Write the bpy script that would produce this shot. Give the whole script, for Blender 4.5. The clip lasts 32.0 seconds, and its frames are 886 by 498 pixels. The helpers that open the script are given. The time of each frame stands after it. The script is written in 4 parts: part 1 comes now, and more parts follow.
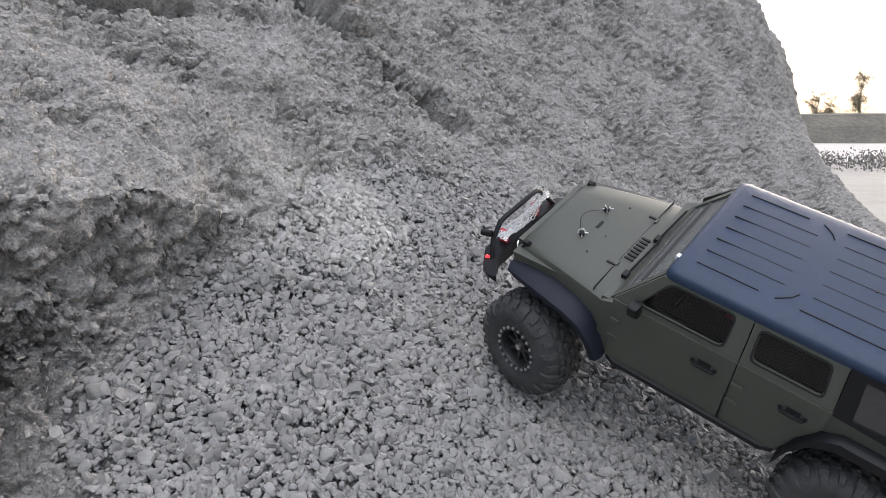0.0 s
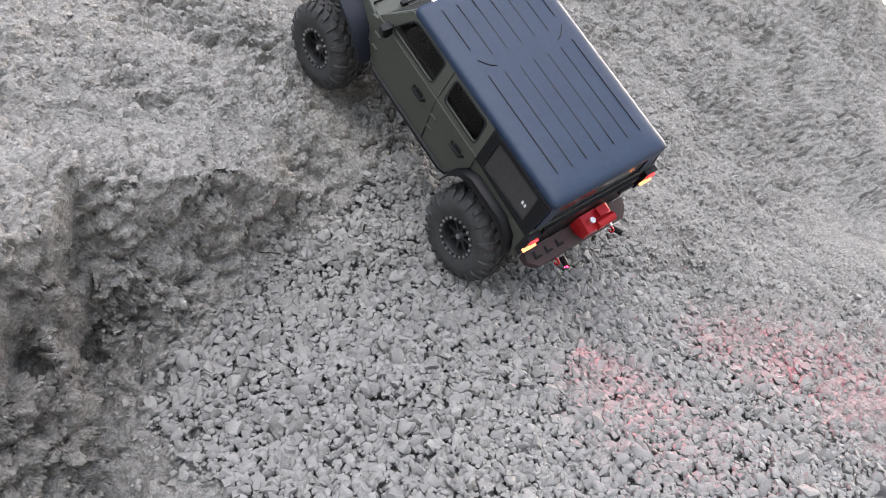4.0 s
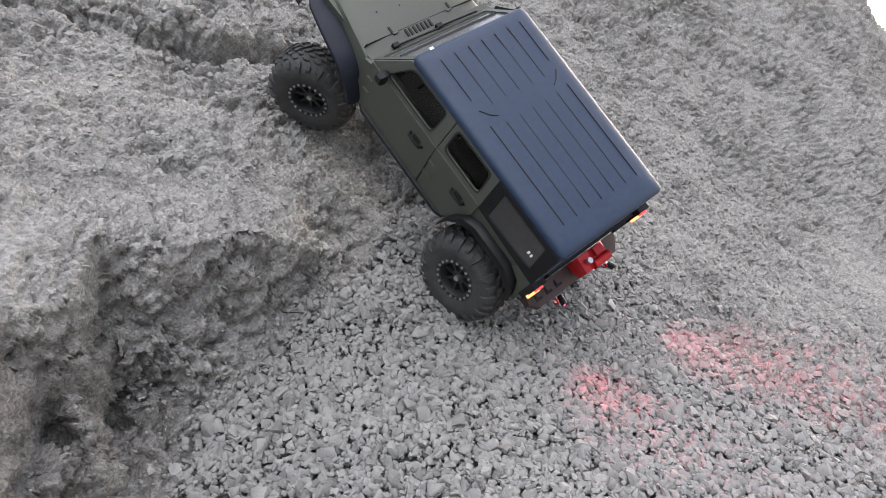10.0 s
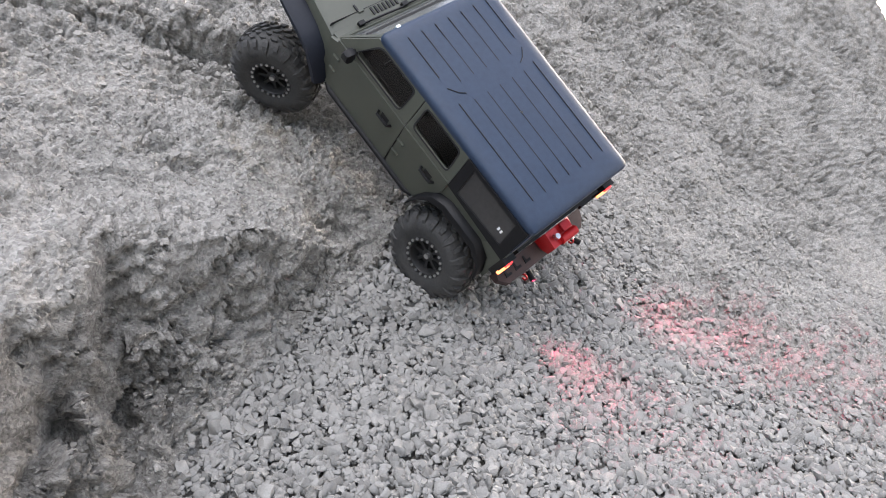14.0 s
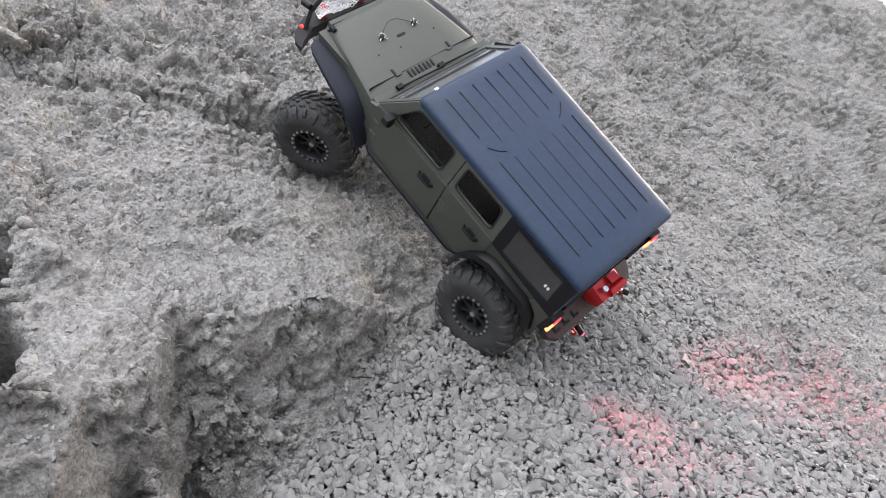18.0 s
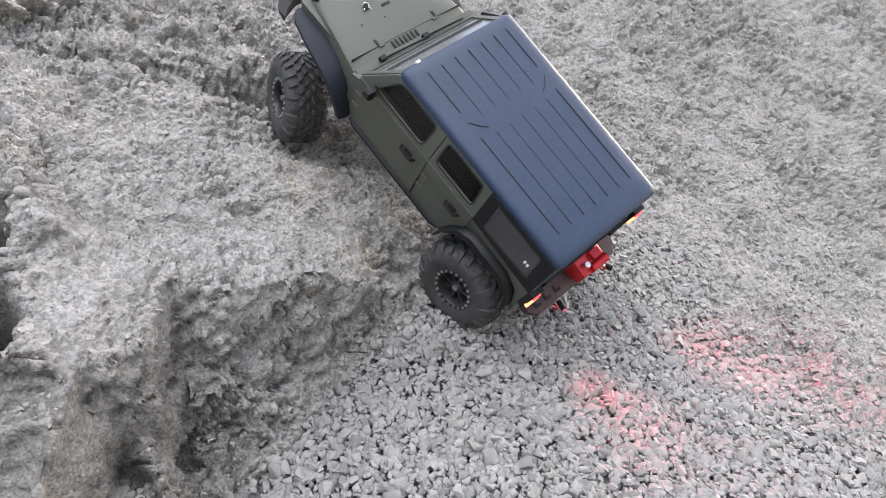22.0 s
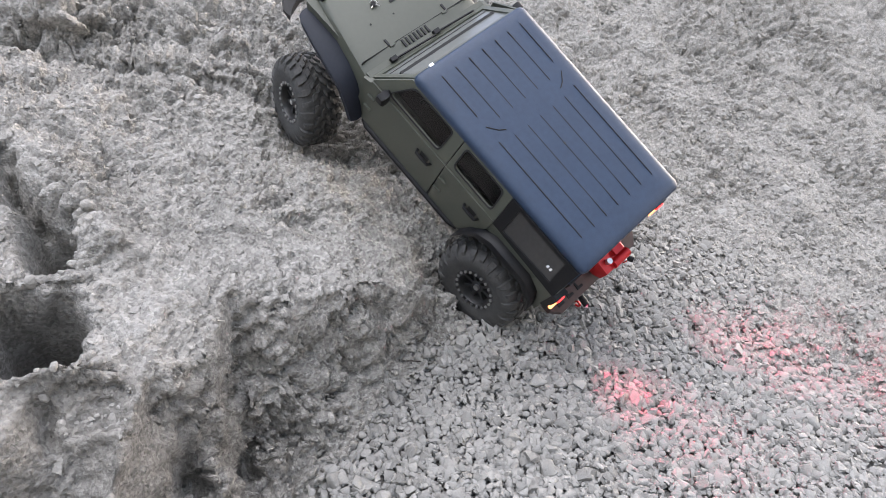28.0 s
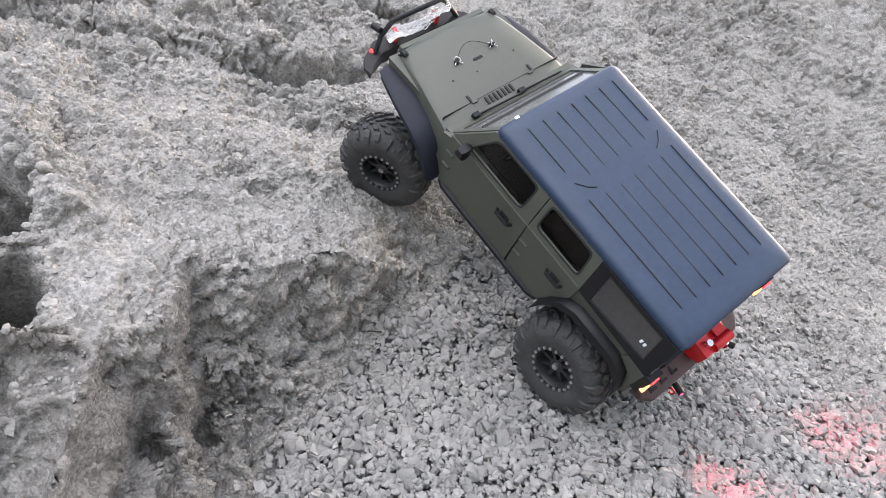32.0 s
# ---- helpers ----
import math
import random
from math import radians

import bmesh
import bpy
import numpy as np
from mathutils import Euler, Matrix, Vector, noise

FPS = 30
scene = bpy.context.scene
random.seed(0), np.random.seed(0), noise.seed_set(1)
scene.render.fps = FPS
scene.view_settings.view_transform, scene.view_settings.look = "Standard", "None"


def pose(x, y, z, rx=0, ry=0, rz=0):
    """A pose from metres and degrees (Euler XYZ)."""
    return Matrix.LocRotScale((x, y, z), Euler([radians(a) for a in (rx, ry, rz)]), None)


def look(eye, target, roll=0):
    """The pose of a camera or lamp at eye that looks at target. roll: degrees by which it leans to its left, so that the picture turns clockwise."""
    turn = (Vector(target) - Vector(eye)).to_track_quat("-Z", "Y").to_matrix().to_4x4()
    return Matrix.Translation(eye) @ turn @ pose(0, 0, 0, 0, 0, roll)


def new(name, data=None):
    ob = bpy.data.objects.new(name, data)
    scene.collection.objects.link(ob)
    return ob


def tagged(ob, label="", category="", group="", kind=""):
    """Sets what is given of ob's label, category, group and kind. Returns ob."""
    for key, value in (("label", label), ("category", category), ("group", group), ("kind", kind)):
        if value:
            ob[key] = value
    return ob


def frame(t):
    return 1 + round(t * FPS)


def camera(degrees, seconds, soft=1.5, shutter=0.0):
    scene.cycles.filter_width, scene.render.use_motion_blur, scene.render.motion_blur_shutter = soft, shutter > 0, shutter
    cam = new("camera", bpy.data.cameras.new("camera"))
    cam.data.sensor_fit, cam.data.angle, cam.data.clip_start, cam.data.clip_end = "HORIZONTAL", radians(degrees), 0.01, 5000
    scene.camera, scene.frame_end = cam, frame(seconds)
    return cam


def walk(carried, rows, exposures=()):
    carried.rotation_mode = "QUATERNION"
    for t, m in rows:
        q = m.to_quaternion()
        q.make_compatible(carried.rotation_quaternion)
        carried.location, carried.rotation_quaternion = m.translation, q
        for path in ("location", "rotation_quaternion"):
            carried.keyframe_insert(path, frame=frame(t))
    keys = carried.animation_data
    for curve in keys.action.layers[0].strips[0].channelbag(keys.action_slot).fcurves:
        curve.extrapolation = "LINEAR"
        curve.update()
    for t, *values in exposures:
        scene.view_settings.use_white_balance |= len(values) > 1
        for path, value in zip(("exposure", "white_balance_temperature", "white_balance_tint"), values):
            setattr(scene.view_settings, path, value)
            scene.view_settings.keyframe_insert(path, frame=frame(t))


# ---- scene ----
import itertools

cam = camera(63.8, 32.0, soft=0.75)
PATH = [
    (0, 0.0000, 0.0000, 1.0000, 79.50, -0.00, 0.00),
    (0.5, -0.0004, -0.0052, 1.0008, 79.23, 0.48, 0.85),
    (1, -0.0008, -0.0002, 0.9969, 78.90, 0.52, 2.07),
    (1.5, -0.0008, -0.0019, 1.0048, 78.88, 1.25, 3.98),
    (2, -0.0023, -0.0021, 1.0032, 78.66, 2.44, 4.90),
    (2.5, -0.0031, 0.0020, 1.0003, 78.68, 2.84, 5.91),
    (3, -0.0017, 0.0042, 1.0030, 77.85, 2.13, 6.44),
    (3.5, 0.0005, 0.0042, 0.9984, 77.80, 1.93, 6.14),
    (5.5, 0.0017, 0.0026, 0.9981, 77.28, 1.78, 5.49),
    (6, -0.0018, 0.0036, 1.0157, 85.59, 3.85, 5.30),
    (6.5, 0.0054, 0.0005, 1.0125, 83.90, 4.57, 5.03),
    (7, 0.0007, -0.0001, 1.0126, 83.68, 4.61, 5.65),
    (7.5, -0.0039, 0.0006, 1.0104, 83.13, 4.34, 5.88),
    (8, -0.0046, 0.0058, 1.0066, 82.37, 3.82, 6.07),
    (8.5, -0.0007, 0.0046, 1.0067, 82.52, 3.59, 6.03),
    (9, -0.0004, 0.0058, 1.0074, 81.98, 3.70, 6.19),
    (9.5, -0.0032, 0.0072, 1.0057, 82.00, 3.79, 6.95),
    (10, -0.0048, 0.0084, 1.0042, 81.66, 3.75, 6.95),
    (10.5, -0.0048, 0.0075, 1.0043, 81.76, 3.62, 6.91),
    (11, -0.0039, 0.0080, 1.0040, 81.81, 3.59, 7.18),
    (11.5, -0.0038, 0.0071, 1.0041, 81.56, 3.71, 7.40),
    (12, -0.0045, 0.0097, 1.0029, 81.62, 3.80, 7.66),
    (12.5, -0.0078, 0.0101, 1.0026, 81.68, 4.26, 8.04),
    (13, -0.0068, 0.0111, 1.0013, 81.57, 3.99, 7.91),
    (13.5, -0.0040, 0.0117, 1.0007, 81.37, 3.57, 7.72),
    (14, -0.0042, 0.0101, 0.9977, 81.98, 3.91, 7.58),
    (14.5, -0.0126, 0.0053, 1.0157, 86.54, 4.51, 9.20),
    (16.5, -0.0210, 0.0085, 1.0159, 87.07, 5.99, 10.85),
    (17, -0.0224, 0.0105, 1.0126, 86.60, 6.07, 11.11),
    (17.5, -0.0218, 0.0115, 1.0096, 86.61, 6.24, 11.10),
    (18, -0.0195, 0.0138, 1.0099, 86.46, 6.26, 10.99),
    (18.5, -0.0203, 0.0123, 1.0096, 86.19, 6.09, 11.03),
    (19, -0.0181, 0.0123, 1.0078, 86.19, 6.20, 11.07),
    (19.5, -0.0206, 0.0136, 1.0092, 86.05, 6.11, 11.03),
    (20, -0.0212, 0.0141, 1.0065, 85.66, 6.31, 11.28),
    (20.5, -0.0238, 0.0147, 1.0052, 85.40, 6.04, 11.52),
    (21, -0.0185, 0.0128, 1.0085, 85.48, 5.45, 11.44),
    (21.5, -0.0144, 0.0134, 1.0086, 84.94, 5.28, 11.14),
    (22, -0.0147, 0.0131, 1.0099, 84.62, 5.20, 11.16),
    (22.5, -0.0168, 0.0143, 1.0086, 84.50, 5.29, 11.42),
    (23, -0.0220, 0.0148, 1.0115, 84.88, 5.03, 12.16),
    (23.5, -0.0194, 0.0100, 1.0223, 87.76, 3.76, 12.89),
    (24, -0.0329, 0.0007, 1.0404, 90.28, 5.17, 13.80),
    (24.5, -0.0384, 0.0065, 1.0326, 89.42, 5.36, 14.19),
    (25, -0.0416, 0.0093, 1.0275, 88.44, 5.63, 14.65),
    (25.5, -0.0394, 0.0100, 1.0223, 87.99, 5.70, 14.30),
    (27.5, -0.0306, 0.0136, 1.0187, 85.74, 6.01, 14.29),
    (28, -0.0321, 0.0133, 1.0171, 85.17, 5.82, 14.15),
    (28.5, -0.0299, 0.0105, 1.0181, 84.97, 5.87, 13.99),
    (29, -0.0262, 0.0089, 1.0195, 84.12, 5.13, 13.27),
    (29.5, -0.0280, 0.0095, 1.0174, 83.60, 5.05, 13.15),
    (30, -0.0288, 0.0106, 1.0143, 82.80, 4.68, 12.27),
    (30.5, -0.0307, 0.0094, 1.0147, 83.08, 4.85, 12.83),
    (31, -0.0261, 0.0110, 1.0140, 82.64, 5.05, 12.51),
    (31.5, -0.0240, 0.0093, 1.0126, 82.75, 4.40, 12.34),
    (32, -0.0222, 0.0098, 1.0152, 82.88, 4.19, 11.95),
]
walk(cam, [(t, pose(*p)) for t, *p in PATH], [(t, e, k, 13.5) for t, e, k in ((0, 0.79, 6190), (1, 0.83, 6230), (3, 1.10, 6330), (6, 1.46, 6340), (7, 1.13, 6340), (9, 1.02, 6340), (10, 1.12, 6340), (12, 1.39, 6340), (13, 1.39, 6340), (17, 1.19, 6340), (19, 1.47, 6340), (20, 1.52, 6340), (23.3, 1.50, 6340), (24.2, 1.32, 6340), (25, 1.24, 6340), (28, 1.52, 6340), (30, 1.54, 6340), (32, 1.54, 6330))])

CAR_PATH = [
    (0, 0.2800, 0.7381, 0.7070, 21.73, -25.15, 44.54),
    (0.5, 0.2290, 0.7776, 0.7293, 24.60, -26.85, 41.33),
    (1, 0.1630, 0.8184, 0.7657, 27.91, -24.19, 37.77),
    (1.5, 0.0973, 0.8619, 0.8088, 32.06, -22.03, 35.29),
    (2, 0.0170, 0.9133, 0.8532, 38.42, -20.90, 36.98),
    (2.5, -0.0325, 0.9460, 0.9041, 45.23, -19.46, 34.60),
    (3, -0.0688, 0.9630, 0.9335, 49.43, -18.07, 35.51),
    (3.5, -0.0852, 0.9699, 0.9483, 52.32, -17.84, 36.18),
    (5.5, -0.1038, 0.9602, 0.9729, 60.20, -20.48, 36.62),
    (6, -0.1077, 0.9651, 0.9728, 59.87, -21.20, 37.78),
    (6.5, -0.1043, 0.9639, 0.9739, 59.98, -20.99, 36.98),
    (7, -0.1053, 0.9637, 0.9741, 60.02, -21.18, 36.93),
    (7.5, -0.1066, 0.9637, 0.9742, 60.01, -21.37, 36.83),
    (8, -0.1090, 0.9623, 0.9731, 59.62, -21.26, 37.50),
    (8.5, -0.1129, 0.9637, 0.9762, 59.77, -21.14, 38.14),
    (9, -0.1269, 0.9563, 0.9867, 61.10, -21.95, 40.01),
    (9.5, -0.1348, 0.9581, 0.9899, 61.26, -21.28, 40.82),
    (10, -0.1344, 0.9577, 0.9896, 61.31, -21.08, 40.62),
    (10.5, -0.1471, 0.9595, 0.9981, 60.74, -21.07, 42.57),
    (11, -0.1620, 0.9598, 1.0071, 61.71, -21.37, 42.88),
    (11.5, -0.1728, 0.9559, 1.0116, 61.92, -21.56, 43.41),
    (12, -0.1756, 0.9563, 1.0118, 61.91, -21.60, 43.54),
    (12.5, -0.1761, 0.9553, 1.0130, 62.39, -21.97, 43.37),
    (13, -0.1823, 0.9531, 1.0172, 62.61, -22.16, 43.45),
    (13.5, -0.1864, 0.9533, 1.0193, 62.62, -22.36, 43.84),
    (14, -0.1869, 0.9567, 1.0186, 62.66, -22.48, 43.98),
    (14.5, -0.1877, 0.9595, 1.0204, 62.54, -22.48, 43.98),
    (16.5, -0.1923, 0.9579, 1.0238, 62.85, -23.04, 43.84),
    (17, -0.2014, 0.9537, 1.0281, 63.15, -22.94, 44.48),
    (17.5, -0.2027, 0.9538, 1.0273, 63.38, -23.16, 44.32),
    (18, -0.2032, 0.9528, 1.0272, 63.46, -23.21, 44.09),
    (18.5, -0.2034, 0.9528, 1.0270, 63.58, -23.34, 44.12),
    (19, -0.2039, 0.9530, 1.0283, 63.83, -23.24, 43.97),
    (19.5, -0.2135, 0.9486, 1.0337, 64.27, -23.96, 44.14),
    (20, -0.2160, 0.9466, 1.0341, 64.58, -24.10, 43.82),
    (20.5, -0.2164, 0.9471, 1.0344, 64.83, -24.15, 43.73),
    (21, -0.2170, 0.9480, 1.0333, 64.28, -24.53, 43.80),
    (21.5, -0.2156, 0.9479, 1.0330, 64.13, -24.29, 43.36),
    (22, -0.2177, 0.9459, 1.0358, 64.31, -24.35, 43.20),
    (22.5, -0.2324, 0.9474, 1.0469, 65.03, -24.21, 42.46),
    (23, -0.2341, 0.9477, 1.0464, 64.95, -24.03, 42.35),
    (23.5, -0.2342, 0.9497, 1.0474, 65.34, -24.23, 42.41),
    (24, -0.2419, 0.9469, 1.0541, 64.85, -24.27, 42.33),
    (24.5, -0.2480, 0.9425, 1.0515, 64.65, -24.94, 43.06),
    (25, -0.2466, 0.9414, 1.0495, 64.35, -24.51, 42.98),
    (25.5, -0.2517, 0.9451, 1.0531, 64.01, -24.98, 43.27),
    (27.5, -0.2610, 0.9260, 1.0578, 66.90, -27.77, 44.80),
    (28, -0.2599, 0.9247, 1.0584, 67.57, -28.14, 44.11),
    (28.5, -0.2588, 0.9230, 1.0565, 67.52, -27.65, 44.12),
    (29, -0.2592, 0.9225, 1.0570, 67.66, -27.92, 44.08),
    (29.5, -0.2608, 0.9223, 1.0557, 67.44, -27.73, 44.57),
    (30, -0.2594, 0.9196, 1.0551, 67.43, -27.67, 44.40),
    (30.5, -0.2427, 0.9157, 1.0422, 68.45, -27.36, 41.86),
    (31, -0.2275, 0.9109, 1.0102, 60.43, -20.74, 49.89),
    (31.5, -0.1964, 0.8982, 0.9794, 57.68, -20.86, 50.87),
    (32, -0.1171, 0.8781, 0.9260, 56.96, -21.94, 42.20),
]

# ---- world and light ----
world = bpy.data.worlds.new("sky")
scene.world = world
world.use_nodes = True
wn = world.node_tree.nodes
sky = wn.new("ShaderNodeTexSky")
sky.sky_type, sky.sun_disc = "NISHITA", False
sky.sun_elevation, sky.sun_rotation = radians(26), radians(35)
sky.air_density, sky.dust_density, sky.ozone_density = 1.0, 4.0, 1.0
haze = wn.new("ShaderNodeHueSaturation")
haze.inputs["Saturation"].default_value = 0.75
world.node_tree.links.new(sky.outputs[0], haze.inputs["Color"])
world.node_tree.links.new(haze.outputs[0], wn["Background"].inputs["Color"])
wn["Background"].inputs["Strength"].default_value = 0.15
sun = new("sun", bpy.data.lights.new("sun", "SUN"))
sun.data.energy, sun.data.angle, sun.data.color = 1.85, radians(76), (1.0, 0.98, 0.955)
sun.matrix_world = look((0.0, -0.52, 1.0), (0, 0, 0))


# ---- materials ----
def material(name, base, rough=0.6, metal=0.0, other=None, scale=40.0, bump=0.0, bump_scale=200.0, spread=0.5, emit=0.0, coat=0.0, spec=0.5):
    """A surface with two scales of variation between two colours and a fine relief."""
    m = bpy.data.materials.new(name)
    m.use_nodes = True
    nt = m.node_tree
    b = nt.nodes["Principled BSDF"]
    b.inputs["Roughness"].default_value, b.inputs["Metallic"].default_value = rough, metal
    b.inputs["Specular IOR Level"].default_value = spec
    b.inputs["Coat Weight"].default_value = coat
    b.inputs["Base Color"].default_value = (*base, 1)
    co = nt.nodes.new("ShaderNodeTexCoord")
    if other:
        n1, n2 = nt.nodes.new("ShaderNodeTexNoise"), nt.nodes.new("ShaderNodeTexNoise")
        n1.inputs["Scale"].default_value, n2.inputs["Scale"].default_value = scale, scale * 7
        n1.inputs["Detail"].default_value = n2.inputs["Detail"].default_value = 5
        add = nt.nodes.new("ShaderNodeMath")
        add.operation = "MULTIPLY_ADD"
        add.inputs[1].default_value = 0.5
        half = nt.nodes.new("ShaderNodeMath")
        half.operation = "MULTIPLY"
        half.inputs[1].default_value = 0.5
        ramp = nt.nodes.new("ShaderNodeValToRGB")
        ramp.color_ramp.elements[0].position, ramp.color_ramp.elements[1].position = 0.5 - spread / 2, 0.5 + spread / 2
        ramp.color_ramp.elements[0].color, ramp.color_ramp.elements[1].color = (*base, 1), (*other, 1)
        for n in (n1, n2):
            nt.links.new(co.outputs["Object"], n.inputs["Vector"])
        nt.links.new(n2.outputs["Fac"], half.inputs[0])
        nt.links.new(n1.outputs["Fac"], add.inputs[0])
        nt.links.new(half.outputs[0], add.inputs[2])
        nt.links.new(add.outputs[0], ramp.inputs["Fac"])
        nt.links.new(ramp.outputs["Color"], b.inputs["Base Color"])
    if bump:
        n = nt.nodes.new("ShaderNodeTexNoise")
        n.inputs["Scale"].default_value, n.inputs["Detail"].default_value = bump_scale, 6
        bp = nt.nodes.new("ShaderNodeBump")
        bp.inputs["Strength"].default_value, bp.inputs["Distance"].default_value = 1.0, bump
        nt.links.new(co.outputs["Object"], n.inputs["Vector"])
        nt.links.new(n.outputs["Fac"], bp.inputs["Height"])
        nt.links.new(bp.outputs["Normal"], b.inputs["Normal"])
    if emit:
        b.inputs["Emission Color"].default_value = (*base, 1)
        b.inputs["Emission Strength"].default_value = emit
    return m


def shade_by_piece(m, amount=0.35):
    """Lets each stone of a heap differ in lightness."""
    nt = m.node_tree
    b = nt.nodes["Principled BSDF"]
    link = b.inputs["Base Color"].links[0]
    hsv, geo, info = nt.nodes.new("ShaderNodeHueSaturation"), nt.nodes.new("ShaderNodeNewGeometry"), nt.nodes.new("ShaderNodeObjectInfo")
    add, fr, mul = (nt.nodes.new("ShaderNodeMath") for _ in range(3))
    add.operation, fr.operation, mul.operation = "ADD", "FRACT", "MULTIPLY_ADD"
    mul.inputs[1].default_value, mul.inputs[2].default_value = amount * 2, 1 - amount
    nt.links.new(geo.outputs["Random Per Island"], add.inputs[0])
    nt.links.new(info.outputs["Random"], add.inputs[1])
    nt.links.new(add.outputs[0], fr.inputs[0])
    nt.links.new(fr.outputs[0], mul.inputs[0])
    nt.links.new(mul.outputs[0], hsv.inputs["Value"])
    nt.links.new(link.from_socket, hsv.inputs["Color"])
    nt.links.new(hsv.outputs["Color"], b.inputs["Base Color"])
    return m


def speckle(m, scale, low, high):
    """Small chips of differing tone set in a surface."""
    nt = m.node_tree
    b = nt.nodes["Principled BSDF"]
    link = b.inputs["Base Color"].links[0]
    co, cell, rng_, hsv, ramp = (nt.nodes.new("ShaderNode" + k) for k in ("TexCoord", "TexVoronoi", "SeparateColor", "HueSaturation", "MapRange"))
    cell.inputs["Scale"].default_value = scale
    ramp.inputs["To Min"].default_value, ramp.inputs["To Max"].default_value = low, high
    nt.links.new(co.outputs["Object"], cell.inputs["Vector"])
    nt.links.new(cell.outputs["Color"], rng_.inputs[0])
    nt.links.new(rng_.outputs[0], ramp.inputs["Value"])
    nt.links.new(ramp.outputs[0], hsv.inputs["Value"])
    nt.links.new(link.from_socket, hsv.inputs["Color"])
    nt.links.new(hsv.outputs["Color"], b.inputs["Base Color"])
    return m


EARTH = speckle(material("damp_crushed_stone", (0.232, 0.222, 0.206), 0.95, other=(0.372, 0.358, 0.336), scale=26, bump=0.0045, bump_scale=330, spread=0.36, spec=0.2), 330, 0.70, 1.22)
# damp earth, made darker so its colour also holds the shoulder's shade
DAMP_SHADED = speckle(material("damp_shaded_earth", (0.180, 0.170, 0.156), 0.95, other=(0.305, 0.293, 0.274), scale=22, bump=0.0050, bump_scale=300, spread=0.4, spec=0.2), 330, 0.70, 1.22)
# darker than the slope: the shade between loose stones is in its colour
BED = material("gap_shade_fines", (0.16, 0.156, 0.148), 0.95, other=(0.27, 0.263, 0.25), scale=40, bump=0.004, bump_scale=300, spec=0.2)
DAMP = speckle(material("damp_brown_earth", (0.228, 0.217, 0.201), 0.95, other=(0.368, 0.354, 0.331), scale=22, bump=0.0045, bump_scale=330, spread=0.36, spec=0.2), 330, 0.70, 1.22)
STONE = shade_by_piece(material("crushed_limestone", (0.205, 0.199, 0.188), 0.92, other=(0.318, 0.311, 0.297), scale=90, bump=0.0007, bump_scale=700, spec=0.2), 0.11)
CAKED = shade_by_piece(material("dust_caked_stone", (0.215, 0.208, 0.195), 0.95, other=(0.345, 0.335, 0.317), scale=70, bump=0.0022, bump_scale=520, spec=0.15), 0.14)
CLOD = shade_by_piece(material("clods", (0.232, 0.221, 0.204), 0.95, other=(0.375, 0.360, 0.337), scale=40, bump=0.0022, bump_scale=480, spec=0.15), 0.10)
STRAW = material("pale_straw", (0.46, 0.43, 0.36), 0.8, other=(0.60, 0.57, 0.50), scale=90)
OLIVE = material("olive_satin_paint", (0.054, 0.058, 0.045), 0.5, other=(0.063, 0.067, 0.052), scale=30, bump=0.00006, bump_scale=1500)
BLACK = material("black_plastic", (0.007, 0.007, 0.008), 0.42, other=(0.012, 0.012, 0.013), scale=60, bump=0.0001, bump_scale=1200, spec=0.22)
# navy black, its base turned bluer to hold the sky's reflection
TOP = material("navy_black_sky_tinted_top", (0.012, 0.0245, 0.051), 0.47, other=(0.020, 0.037, 0.073), scale=25, bump=0.00012, bump_scale=900, spec=0.42)
GROOVE = material("groove_black", (0.006, 0.006, 0.007), 0.7)
RUBBER = material("dusty_rubber", (0.020, 0.020, 0.020), 0.75, other=(0.055, 0.054, 0.052), scale=60, bump=0.0006, bump_scale=500, spread=0.4)
RIM = material("black_rim", (0.022, 0.022, 0.023), 0.4, metal=0.3, other=(0.035, 0.035, 0.035), scale=80)
STEEL = material("bright_steel", (0.74, 0.74, 0.74), 0.36, metal=1.0, other=(0.5, 0.5, 0.5), scale=200)
RED = material("red_anodised", (0.42, 0.012, 0.016), 0.3, metal=0.35, other=(0.5, 0.02, 0.024), scale=90)
# dark brown steel, reddened in the base colour for the red lamp's glow
DARKRED = material("red_lit_brown_bumper", (0.060, 0.030, 0.029), 0.55, other=(0.040, 0.024, 0.024), scale=60)
CABIN = material("dark_cabin", (0.010, 0.010, 0.011), 0.7)
SEAT = material("red_cloth", (0.22, 0.02, 0.025), 0.8, other=(0.3, 0.05, 0.05), scale=80)
AMBER = material("lit_amber", (1.0, 0.30, 0.10), 0.4, emit=1.5)
REDGLOW = material("lit_red", (1.0, 0.03, 0.03), 0.4, emit=1.6)
REDBEAM = material("lit_red_beam", (1.0, 0.05, 0.13), 0.4, emit=3500.0)
REDFAR = material("lit_red_far_beam", (1.0, 0.05, 0.13), 0.4, emit=8000.0)
WHITEBEAM = material("lit_white_beam", (1.0, 0.98, 0.95), 0.4, emit=4200.0)
WHITEGLOW = material("lit_white", (1.0, 0.97, 0.92), 0.4, emit=6.0)
WHITE = material("white_sticker", (0.75, 0.75, 0.75), 0.5)
# the pale grey base stands for sky reflected in the windscreen
SCREEN = material("reflection_grey_windscreen", (0.10, 0.105, 0.10), 0.22, other=(0.13, 0.135, 0.13), scale=20, spec=0.8)
SMOKE = material("smoked_plastic", (0.032, 0.031, 0.031), 0.18, other=(0.048, 0.046, 0.045), scale=30, spec=0.6)
GLASS = bpy.data.materials.new("tinted_glass")
GLASS.use_nodes = True
gt = GLASS.node_tree
gt.nodes.remove(gt.nodes["Principled BSDF"])
